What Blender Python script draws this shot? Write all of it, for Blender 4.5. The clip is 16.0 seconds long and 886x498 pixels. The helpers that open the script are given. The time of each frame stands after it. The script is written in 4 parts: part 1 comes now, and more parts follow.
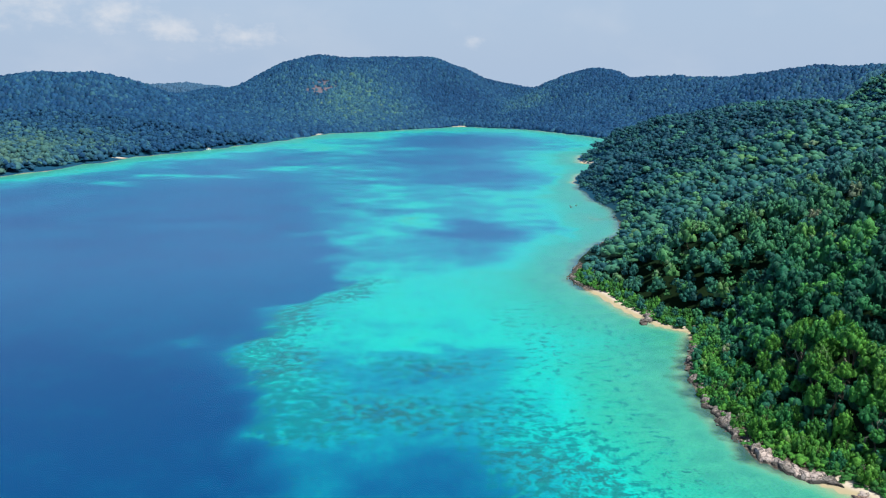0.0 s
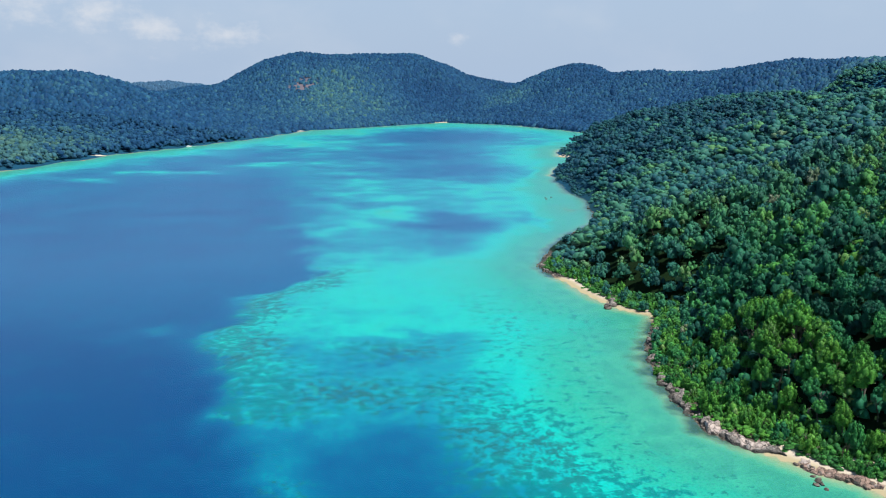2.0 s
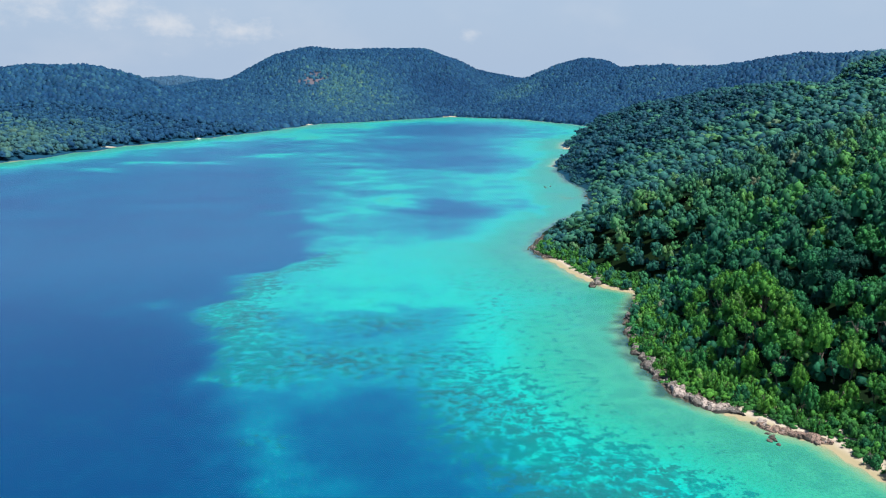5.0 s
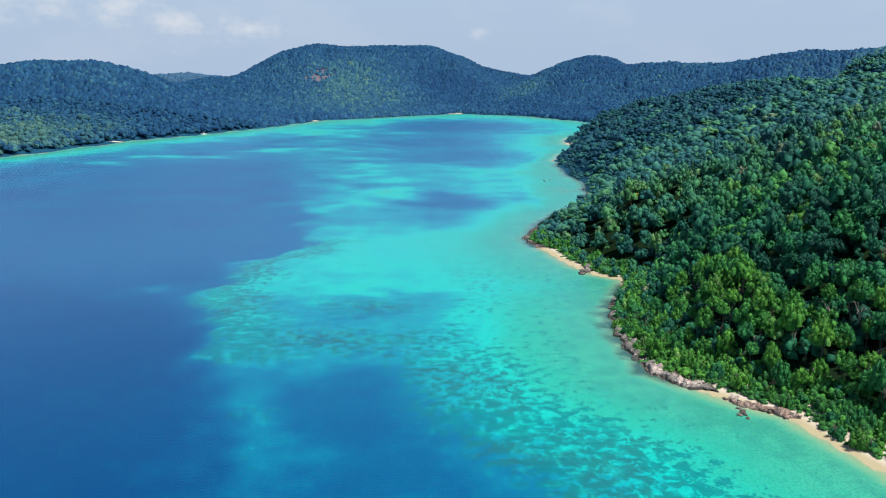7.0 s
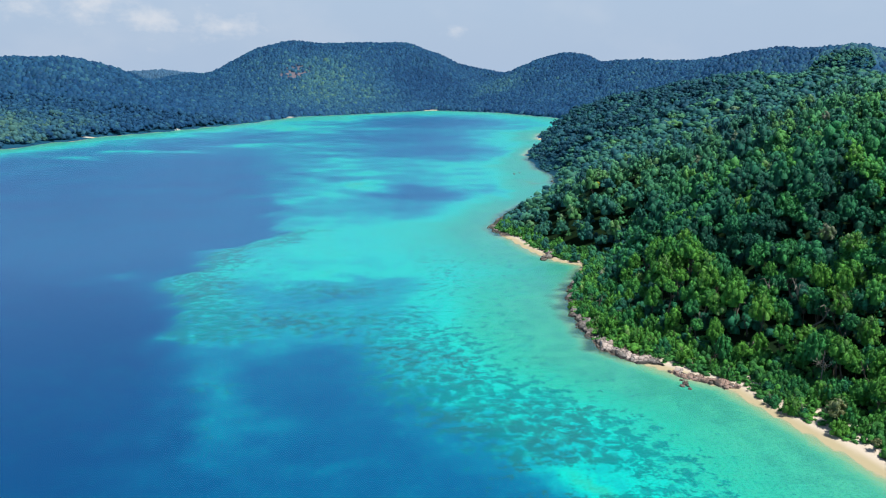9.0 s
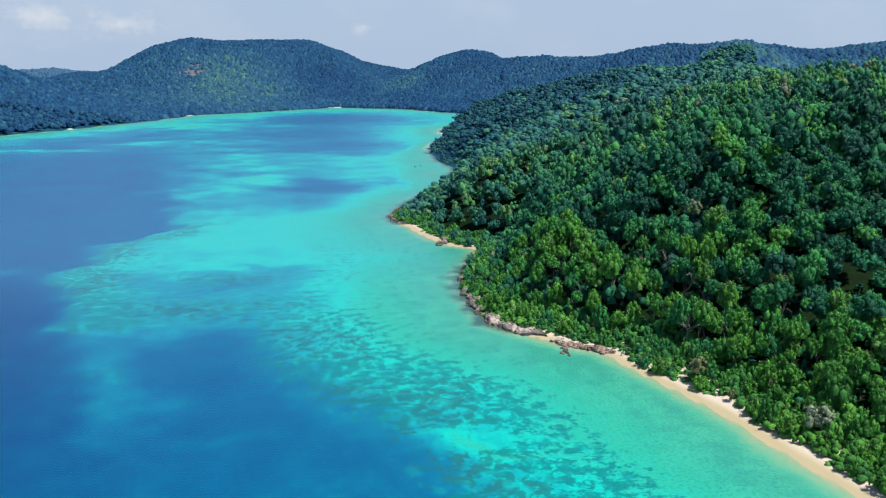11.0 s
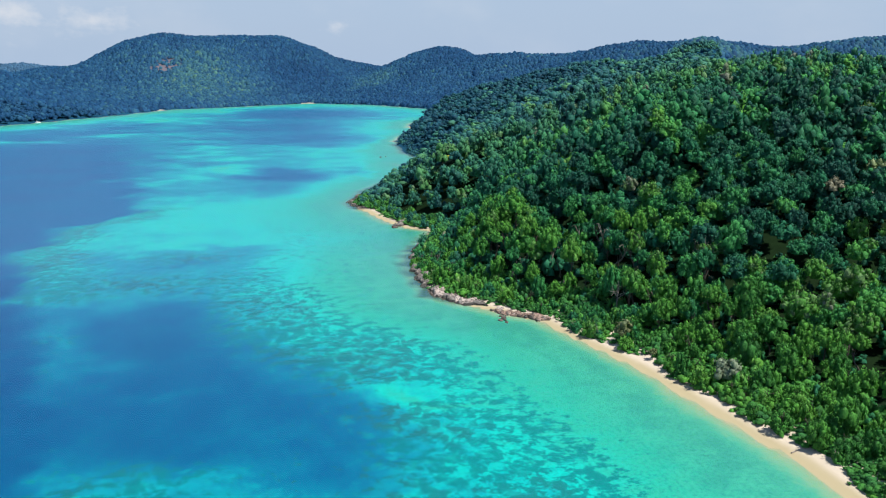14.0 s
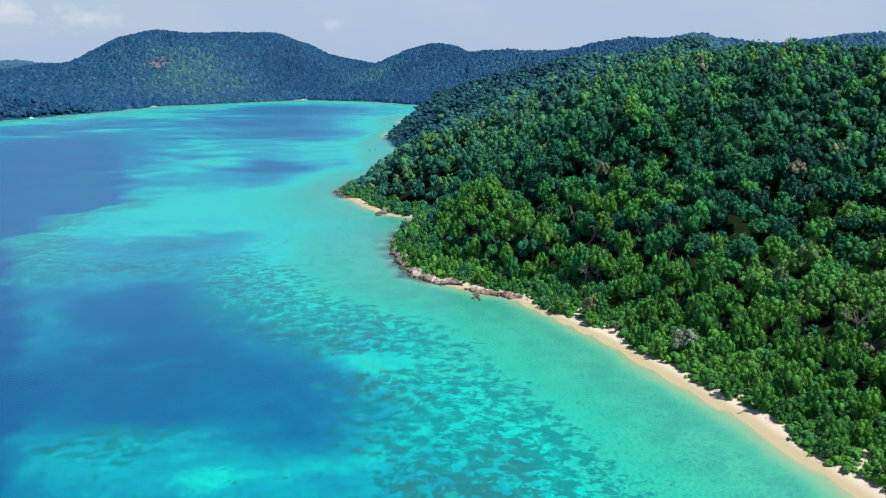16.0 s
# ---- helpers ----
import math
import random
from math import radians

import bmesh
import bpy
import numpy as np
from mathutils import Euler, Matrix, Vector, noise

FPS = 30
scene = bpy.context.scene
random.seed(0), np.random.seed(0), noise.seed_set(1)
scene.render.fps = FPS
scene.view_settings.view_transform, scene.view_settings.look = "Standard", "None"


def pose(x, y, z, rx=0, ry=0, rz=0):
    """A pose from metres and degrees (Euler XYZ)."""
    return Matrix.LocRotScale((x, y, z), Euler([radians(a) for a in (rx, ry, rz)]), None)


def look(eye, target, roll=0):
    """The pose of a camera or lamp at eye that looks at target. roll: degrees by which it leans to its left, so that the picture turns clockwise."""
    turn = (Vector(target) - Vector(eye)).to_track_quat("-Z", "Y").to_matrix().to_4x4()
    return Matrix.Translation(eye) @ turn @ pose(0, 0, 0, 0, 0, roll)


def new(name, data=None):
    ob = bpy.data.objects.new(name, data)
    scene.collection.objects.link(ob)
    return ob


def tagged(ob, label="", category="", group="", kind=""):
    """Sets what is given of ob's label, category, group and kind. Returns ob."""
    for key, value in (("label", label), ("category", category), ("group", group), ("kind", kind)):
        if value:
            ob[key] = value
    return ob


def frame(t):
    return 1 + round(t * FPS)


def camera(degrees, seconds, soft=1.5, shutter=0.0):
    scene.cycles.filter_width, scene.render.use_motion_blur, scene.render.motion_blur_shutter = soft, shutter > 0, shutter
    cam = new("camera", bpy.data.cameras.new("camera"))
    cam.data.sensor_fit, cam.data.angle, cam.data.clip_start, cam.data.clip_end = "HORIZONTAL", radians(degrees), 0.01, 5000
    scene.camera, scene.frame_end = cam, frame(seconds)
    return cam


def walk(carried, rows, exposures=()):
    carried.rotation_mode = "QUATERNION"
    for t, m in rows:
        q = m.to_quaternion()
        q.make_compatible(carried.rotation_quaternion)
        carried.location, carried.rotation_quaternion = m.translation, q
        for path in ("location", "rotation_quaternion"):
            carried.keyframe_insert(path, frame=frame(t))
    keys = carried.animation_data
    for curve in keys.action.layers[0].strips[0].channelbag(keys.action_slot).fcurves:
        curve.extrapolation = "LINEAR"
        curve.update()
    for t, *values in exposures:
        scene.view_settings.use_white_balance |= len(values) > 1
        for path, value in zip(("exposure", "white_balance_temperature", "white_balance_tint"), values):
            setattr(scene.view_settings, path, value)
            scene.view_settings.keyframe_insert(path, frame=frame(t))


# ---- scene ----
# ---- camera: a drone that backs away from the bay and sinks slowly ----
cam = camera(55.33, 16.0, soft=1.2)
ROWS = [  # seconds, x, y, z, yaw, pitch, roll
    (0.0, 0.00, 0.00, 120.00, -0.000, -10.655, -0.368),
    (0.5, 2.90, -2.26, 119.54, -0.429, -10.708, -0.108),
    (1.0, 5.44, -4.54, 118.78, -0.718, -10.745, 0.030),
    (1.5, 7.69, -6.90, 117.74, -0.918, -10.776, 0.062),
    (2.0, 9.75, -9.37, 116.58, -1.023, -10.836, 0.032),
    (2.5, 11.71, -11.98, 115.40, -1.073, -10.854, 0.016),
    (3.0, 13.67, -14.72, 114.28, -1.086, -10.871, 0.029),
    (3.5, 15.56, -17.48, 113.26, -1.030, -10.911, 0.037),
    (4.0, 17.60, -20.19, 112.27, -0.765, -10.986, 0.024),
    (6.5, 28.31, -33.46, 106.89, 0.304, -11.154, -0.036),
    (7.0, 30.44, -36.10, 105.88, 0.359, -11.194, -0.083),
    (7.5, 32.56, -38.81, 104.85, 0.411, -11.227, -0.046),
    (8.0, 34.64, -41.64, 103.84, 0.274, -11.270, -0.073),
    (8.5, 36.57, -44.61, 102.84, -0.156, -11.290, -0.092),
    (9.0, 38.43, -47.74, 101.81, -1.113, -11.323, -0.106),
    (9.5, 40.26, -50.94, 100.67, -3.075, -11.350, -0.065),
    (10.0, 42.06, -54.01, 99.49, -4.998, -11.391, 0.090),
    (12.5, 50.86, -68.05, 93.80, -8.493, -11.477, -0.022),
    (13.0, 52.53, -70.88, 92.69, -8.667, -11.522, -0.030),
    (13.5, 54.21, -73.86, 91.49, -8.843, -11.539, -0.035),
    (14.0, 55.91, -76.99, 90.22, -8.944, -11.549, -0.078),
    (14.5, 57.55, -80.19, 89.00, -9.037, -11.568, -0.115),
    (15.0, 59.10, -83.42, 87.92, -9.118, -11.609, -0.070),
    (15.5, 60.59, -86.71, 86.82, -9.182, -11.659, -0.017),
    (16.0, 62.05, -90.00, 85.63, -9.236, -11.678, -0.056),
]
walk(cam, [(t, pose(x, y, z, 90 + pitch, roll, yaw)) for t, x, y, z, yaw, pitch, roll in ROWS])

# ---- world, sun and exposure ----
SUN_ELEVATION, SUN_AZIMUTH = 64.0, 122.0  # azimuth in degrees, clockwise from +y
scene.view_settings.exposure = 0.62
world = bpy.data.worlds.new("sky")
scene.world = world
world.use_nodes = True
wn, wl = world.node_tree.nodes, world.node_tree.links
sky = wn.new("ShaderNodeTexSky")
sky.sky_type, sky.sun_disc = "NISHITA", False
sky.sun_elevation, sky.sun_rotation = radians(SUN_ELEVATION), radians(SUN_AZIMUTH)
sky.altitude, sky.air_density, sky.dust_density, sky.ozone_density = 50.0, 1.0, 0.3, 3.0
wn["Background"].inputs["Strength"].default_value = 0.13


def sky_node(kind, inputs=None, **props):
    n = wn.new("ShaderNode" + kind)
    for key, value in props.items():
        setattr(n, key, value)
    for key, value in (inputs or {}).items():
        if isinstance(value, bpy.types.NodeSocket):
            wl.new(value, n.inputs[key])
        else:
            n.inputs[key].default_value = value
    return n


def sky_math(op, a, b=0.0, c=0.0):
    return sky_node("Math", {0: a, 1: b, 2: c}, operation=op).outputs[0]


# pale humid air low over the sea, and a few small cumulus clouds
towards = sky_node("SeparateXYZ", {"Vector": sky_node("TexCoord").outputs["Generated"]}).outputs
height = sky_node("MapRange", {"Value": towards["Z"], "From Min": 0.0, "From Max": 0.45}, interpolation_type="SMOOTHSTEP").outputs[0]
air = sky_node("Mix", data_type="RGBA")
wl.new(height, air.inputs[0])
air.inputs[6].default_value = (2.10, 2.68, 3.55, 1)
dome = sky_node("Mix", data_type="RGBA", blend_type="MULTIPLY")
dome.inputs[0].default_value = 1.0
wl.new(sky.outputs["Color"], dome.inputs[6])
dome.inputs[7].default_value = (0.72, 0.72, 0.72, 1)
wl.new(dome.outputs[2], air.inputs[7])
bearing = sky_math("ARCTAN2", towards["X"], towards["Y"])
puffs = None
for across, up, wide, tall, thick in ((-0.225, 0.058, 0.070, 0.021, 1.0), (-0.300, 0.062, 0.050, 0.030, 1.0), (-0.355, 0.078, 0.075, 0.034, 0.9),
                                      (-0.43, 0.082, 0.08, 0.032, 0.85), (-0.50, 0.075, 0.08, 0.030, 0.9), (0.031, 0.054, 0.018, 0.010, 0.85)):
    u = sky_math("DIVIDE", sky_math("SUBTRACT", bearing, across), wide)
    v = sky_math("DIVIDE", sky_math("SUBTRACT", towards["Z"], up), tall)
    r = sky_math("SQRT", sky_math("ADD", sky_math("MULTIPLY", u, u), sky_math("MULTIPLY", v, v)))
    puff = sky_math("MULTIPLY", sky_math("SUBTRACT", 1.25, r), thick)
    puffs = puff if puffs is None else sky_math("MAXIMUM", puffs, puff)
place = sky_node("CombineXYZ", {0: bearing, 1: sky_math("MULTIPLY", towards["Z"], 1.6), 2: 0.0}).outputs[0]
ragged = sky_node("TexNoise", {"Vector": place, "Scale": 34.0, "Detail": 6.0, "Roughness": 0.6}).outputs["Fac"]
veil = sky_node("TexNoise", {"Vector": place, "Scale": 6.0, "Detail": 4.0, "Roughness": 0.55}).outputs["Fac"]
body = sky_math("ADD", puffs, sky_math("MULTIPLY_ADD", ragged, 2.4, -1.5))
cover = sky_node("MapRange", {"Value": body, "From Min": 0.0, "From Max": 1.4, "To Max": 0.62}, interpolation_type="SMOOTHSTEP").outputs[0]
thin = sky_node("MapRange", {"Value": veil, "From Min": 0.45, "From Max": 0.8, "To Max": 0.18}, interpolation_type="SMOOTHSTEP").outputs[0]
clouded = sky_node("Mix", data_type="RGBA")
wl.new(sky_math("MAXIMUM", cover, thin), clouded.inputs[0])
wl.new(air.outputs[2], clouded.inputs[6])
clouded.inputs[7].default_value = (4.0, 4.05, 4.2, 1)
wl.new(clouded.outputs[2], wn["Background"].inputs["Color"])

sun_data = bpy.data.lights.new("sun", "SUN")
sun_data.energy, sun_data.angle, sun_data.color = 5.0, radians(0.5), (1.0, 0.95, 0.87)
sun = new("sun", sun_data)
_e, _a = radians(SUN_ELEVATION), radians(SUN_AZIMUTH)
_to_sun = Vector((math.sin(_a) * math.cos(_e), math.cos(_a) * math.cos(_e), math.sin(_e)))
sun.matrix_world = look(_to_sun * 900.0, (0, 0, 0))


# ---- materials ----
def material(name):
    m = bpy.data.materials.new(name)
    m.use_nodes = True
    nt = m.node_tree
    return m, nt, nt.nodes["Principled BSDF"]


def node(nt, kind, inputs=None, **props):
    n = nt.nodes.new("ShaderNode" + kind)
    for key, value in props.items():
        setattr(n, key, value)
    for key, value in (inputs or {}).items():
        if isinstance(value, bpy.types.NodeSocket):
            nt.links.new(value, n.inputs[key])
        else:
            n.inputs[key].default_value = value
    return n


def math_node(nt, op, a, b=0.0, clamp=False):
    return node(nt, "Math", {0: a, 1: b}, operation=op, use_clamp=clamp).outputs[0]


def mix(nt, fac, a, b, blend="MIX"):
    n = node(nt, "Mix", data_type="RGBA", blend_type=blend)
    for key, value in ((0, fac), (6, a), (7, b)):
        if isinstance(value, bpy.types.NodeSocket):
            nt.links.new(value, n.inputs[key])
        else:
            n.inputs[key].default_value = (*value, 1.0) if isinstance(value, tuple) else value
    return n.outputs[2]


def ramp(nt, fac, stops, interpolation="LINEAR"):
    n = node(nt, "ValToRGB", {"Fac": fac})
    e = n.color_ramp.elements
    n.color_ramp.interpolation = interpolation
    while len(e) < len(stops):
        e.new(0.5)
    for k, (p, c) in zip(e, stops):
        k.position, k.color = p, (*c, 1.0)
    return n.outputs["Color"]


def noise_tex(nt, vector, scale, detail=4.0, rough=0.55, distortion=0.0):
    return node(nt, "TexNoise", {"Vector": vector, "Scale": scale, "Detail": detail, "Roughness": rough, "Distortion": distortion}).outputs["Fac"]


def smooth(nt, value, low, high, out0=0.0, out1=1.0):
    return node(nt, "MapRange", {"Value": value, "From Min": low, "From Max": high, "To Min": out0, "To Max": out1},
                interpolation_type="SMOOTHSTEP").outputs["Result"]


def bump(nt, shader, height, strength, distance):
    b = node(nt, "Bump", {"Height": height, "Strength": strength, "Distance": distance})
    nt.links.new(b.outputs["Normal"], shader.inputs["Normal"])


SHALLOWING = 0.15  # water seen aslant looks much shallower than it is: the bed lies at this share of its depth


def make_ground():
    """Seabed, beach and forest floor of one sheet: what lies under water takes the tint of the water above it by its depth."""
    m, nt, p = material("ground")
    geo = node(nt, "NewGeometry")
    pos = geo.outputs["Position"]
    z = node(nt, "SeparateXYZ", {"Vector": pos}).outputs["Z"]
    flat = node(nt, "Mapping", {"Vector": pos, "Scale": (1.0, 1.0, 0.0)}).outputs["Vector"]
    big, mid, fine = noise_tex(nt, flat, 0.022, 5), noise_tex(nt, flat, 0.10, 6, 0.62), noise_tex(nt, node(nt, "Mapping", {"Vector": flat, "Scale": (1.0, 0.6, 0.0)}).outputs["Vector"], 0.6, 6, 0.66, 0.3)
    depth = math_node(nt, "MULTIPLY", z, -1.0 / SHALLOWING)
    uneven = math_node(nt, "MULTIPLY", math_node(nt, "SUBTRACT", big, 0.5), smooth(nt, depth, 0.8, 3.5, 0.0, 4.0))
    uneven2 = math_node(nt, "MULTIPLY", math_node(nt, "SUBTRACT", mid, 0.5), smooth(nt, depth, 1.0, 5.0, 0.4, 4.2))
    uneven3 = math_node(nt, "MULTIPLY", math_node(nt, "SUBTRACT", fine, 0.5), smooth(nt, depth, 0.6, 5.0, 0.4, 3.4))
    d = math_node(nt, "ADD", math_node(nt, "ADD", depth, uneven3), math_node(nt, "ADD", uneven, uneven2))
    inner = node(nt, "SeparateXYZ", {"Vector": pos}).outputs["Y"]
    bars = math_node(nt, "MULTIPLY", math_node(nt, "SUBTRACT", noise_tex(nt, flat, 0.011, 6, 0.62), 0.5), smooth(nt, inner, 480.0, 800.0, 0.0, 9.0))
    d = math_node(nt, "ADD", d, math_node(nt, "MULTIPLY", bars, smooth(nt, depth, 1.0, 3.0)))
    cover = node(nt, "Attribute", attribute_name="tone").outputs["Fac"]
    reef = math_node(nt, "MULTIPLY", cover, smooth(nt, depth, 2.4, 4.5, 0.0, 0.9))  # coral builds the bottom up
    d = math_node(nt, "SUBTRACT", d, reef)
    water = ramp(nt, math_node(nt, "DIVIDE", d, 12.0, True), [
        (0.0, (0.30, 0.270, 0.17)), (0.02, (0.17, 0.275, 0.165)), (0.05, (0.052, 0.290, 0.185)), (0.12, (0.018, 0.305, 0.212)),
        (0.21, (0.001, 0.385, 0.328)), (0.32, (0.001, 0.222, 0.270)), (0.48, (0.001, 0.120, 0.205)), (0.70, (0.001, 0.073, 0.165)),
        (1.0, (0.001, 0.040, 0.122))])
    xyz = node(nt, "SeparateXYZ", {"Vector": pos}).outputs
    along = math_node(nt, "ADD", xyz["Y"], math_node(nt, "MULTIPLY", big, 14.0))
    stony = math_node(nt, "MAXIMUM", math_node(nt, "MULTIPLY", smooth(nt, along, 251.0, 264.0), smooth(nt, along, 416.0, 404.0)),
                      math_node(nt, "MULTIPLY", smooth(nt, along, 506.0, 514.0), smooth(nt, along, 1130.0, 1080.0)))
    wet_stone = math_node(nt, "MULTIPLY", math_node(nt, "MULTIPLY", stony, 0.9), smooth(nt, math_node(nt, "ADD", depth, math_node(nt, "MULTIPLY", mid, 1.6)), 1.5, 0.9))
    water = mix(nt, wet_stone, water, (0.012, 0.060, 0.052))
    # coral heads: dark brown-green mottles, as thick as the share of coral, fading in the deep
    colony = math_node(nt, "ADD", math_node(nt, "MULTIPLY", noise_tex(nt, flat, 0.23, 5, 0.62, 0.2), 0.66), math_node(nt, "MULTIPLY", noise_tex(nt, flat, 0.85, 5, 0.65), 0.34))
    edge_of = math_node(nt, "SUBTRACT", 0.62, math_node(nt, "MULTIPLY", cover, 0.17))
    heads = smooth(nt, math_node(nt, "SUBTRACT", colony, edge_of), -0.02, 0.05)
    zone = math_node(nt, "MULTIPLY", smooth(nt, depth, 0.5, 1.2), smooth(nt, depth, 10.5, 5.5))
    kind = mix(nt, smooth(nt, big, 0.45, 0.62), (0.001, 0.120, 0.128), (0.012, 0.092, 0.090))
    water = mix(nt, math_node(nt, "MULTIPLY", math_node(nt, "MULTIPLY", heads, zone), 0.82), water, kind)
    pale = math_node(nt, "MULTIPLY", smooth(nt, noise_tex(nt, flat, 0.15, 4, 0.6, 0.5), 0.55, 0.66), math_node(nt, "MULTIPLY", cover, zone))
    water = mix(nt, math_node(nt, "MULTIPLY", pale, 0.45), water, (0.004, 0.36, 0.32))
    grass = math_node(nt, "MULTIPLY", smooth(nt, depth, 0.35, 0.8), smooth(nt, depth, 1.6, 1.0))
    grass = math_node(nt, "MULTIPLY", grass, smooth(nt, math_node(nt, "ADD", math_node(nt, "MULTIPLY", mid, 0.6), math_node(nt, "MULTIPLY", big, 0.4)), 0.42, 0.6, 0.0, 0.45))
    water = mix(nt, grass, water, (0.020, 0.150, 0.130))
    speck = smooth(nt, noise_tex(nt, flat, 1.0, 5, 0.72), 0.46, 0.60, 0.0, 0.42)
    speck = math_node(nt, "MULTIPLY", speck, math_node(nt, "MULTIPLY", smooth(nt, depth, 0.3, 0.8), smooth(nt, depth, 7.0, 3.0)))
    water = mix(nt, speck, water, (0.006, 0.120, 0.115))
    # dry sand and forest floor
    grain = noise_tex(nt, pos, 3.0, 6, 0.7)
    sand = mix(nt, grain, (0.36, 0.305, 0.235), (0.50, 0.445, 0.37))
    sand = mix(nt, smooth(nt, z, 0.1, 0.6), (0.31, 0.265, 0.165), sand)
    sand = mix(nt, stony, sand, mix(nt, smooth(nt, fine, 0.4, 0.62), (0.030, 0.026, 0.022), (0.15, 0.125, 0.105)))
    # leaf litter painted nearly black: the shade under the crowns is in its colour
    shaded_floor = mix(nt, noise_tex(nt, pos, 0.35, 6, 0.7), (0.004, 0.010, 0.005), (0.011, 0.024, 0.009))
    shaded_floor = mix(nt, smooth(nt, noise_tex(nt, pos, 0.012, 4), 0.50, 0.68), shaded_floor, (0.010, 0.024, 0.012))
    # the far floor is tinted with the same haze blue as the hill woods
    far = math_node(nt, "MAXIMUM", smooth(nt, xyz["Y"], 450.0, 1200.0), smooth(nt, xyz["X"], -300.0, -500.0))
    shaded_floor = mix(nt, far, shaded_floor, (0.010, 0.052, 0.095))
    away = node(nt, "VectorMath", {0: node(nt, "Mapping", {"Vector": flat, "Location": (445 / 62, -3130 / 90, 0), "Scale": (1 / 62, 1 / 90, 0)}).outputs["Vector"]}, operation="LENGTH").outputs["Value"]
    bare = smooth(nt, math_node(nt, "ADD", away, math_node(nt, "MULTIPLY", noise_tex(nt, pos, 0.02, 4), 1.4)), 2.0, 1.2)
    shaded_floor = mix(nt, math_node(nt, "MULTIPLY", bare, 0.8), shaded_floor, (0.130, 0.108, 0.122))
    rocky = math_node(nt, "MULTIPLY", smooth(nt, xyz["Y"], 545.0, 600.0), smooth(nt, node(nt, "Attribute", attribute_name="tone").outputs["Fac"], 0.1, 0.6, 2.1, 0.0))
    up = math_node(nt, "ADD", math_node(nt, "ADD", z, rocky), math_node(nt, "MULTIPLY", mid, 0.8))
    dry = mix(nt, smooth(nt, up, 2.0, 2.6), sand, shaded_floor)
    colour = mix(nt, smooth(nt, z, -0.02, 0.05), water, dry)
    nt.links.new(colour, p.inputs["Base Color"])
    p.inputs["Roughness"].default_value = 0.9
    p.inputs["Specular IOR Level"].default_value = 0.0
    bump(nt, p, math_node(nt, "ADD", grain, fine), 0.35, 0.25)
    return m


def make_water():
    m, nt, p = material("sea_water")
    pos = node(nt, "NewGeometry").outputs["Position"]
    chop = node(nt, "Mapping", {"Vector": pos, "Rotation": (0, 0, radians(25)), "Scale": (1.0, 0.45, 1.0)}).outputs["Vector"]
    waves = math_node(nt, "MULTIPLY", noise_tex(nt, chop, 0.14, 2, 0.45), 3.0)
    b = node(nt, "Bump", {"Height": waves, "Strength": 0.09, "Distance": 0.35})
    gloss = node(nt, "BsdfGlossy", {"Color": (0.58, 0.80, 1.0, 1), "Roughness": 0.26, "Normal": b.outputs["Normal"]})
    clear = node(nt, "BsdfTransparent", {"Color": (0.96, 0.99, 1.0, 1)})
    fres = node(nt, "Fresnel", {"IOR": 1.28, "Normal": b.outputs["Normal"]})
    both = node(nt, "MixShader", {0: math_node(nt, "MINIMUM", math_node(nt, "MULTIPLY", math_node(nt, "POWER", fres.outputs[0], 1.2), 1.45), 0.33), 1: clear.outputs[0], 2: gloss.outputs[0]})
    nt.links.new(both.outputs[0], nt.nodes["Material Output"].inputs["Surface"])
    return m


LEAF_STOPS = [(0.0, (0.008, 0.070, 0.052)), (0.35, (0.017, 0.144, 0.070)), (0.65, (0.042, 0.235, 0.058)),
              (0.86, (0.088, 0.285, 0.036)), (0.92, (0.100, 0.195, 0.070)), (1.0, (0.140, 0.160, 0.115))]
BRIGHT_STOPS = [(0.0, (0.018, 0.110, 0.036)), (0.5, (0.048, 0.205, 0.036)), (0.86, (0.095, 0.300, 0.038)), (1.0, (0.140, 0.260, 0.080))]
# the bluish tint of these greens stands in for haze over the headland
HAZED_HEADLAND_STOPS = [(0.0, (0.009, 0.062, 0.105)), (0.35, (0.026, 0.130, 0.128)), (0.65, (0.060, 0.212, 0.122)),
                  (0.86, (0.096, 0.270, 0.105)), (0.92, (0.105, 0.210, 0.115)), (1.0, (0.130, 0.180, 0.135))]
# aerial haze over the far hills is put into these blue leaf colours
HAZED_HILL_STOPS = [(0.0, (0.008, 0.044, 0.122)), (0.35, (0.017, 0.074, 0.156)), (0.65, (0.036, 0.115, 0.155)),
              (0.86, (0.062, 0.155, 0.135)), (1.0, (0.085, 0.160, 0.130))]


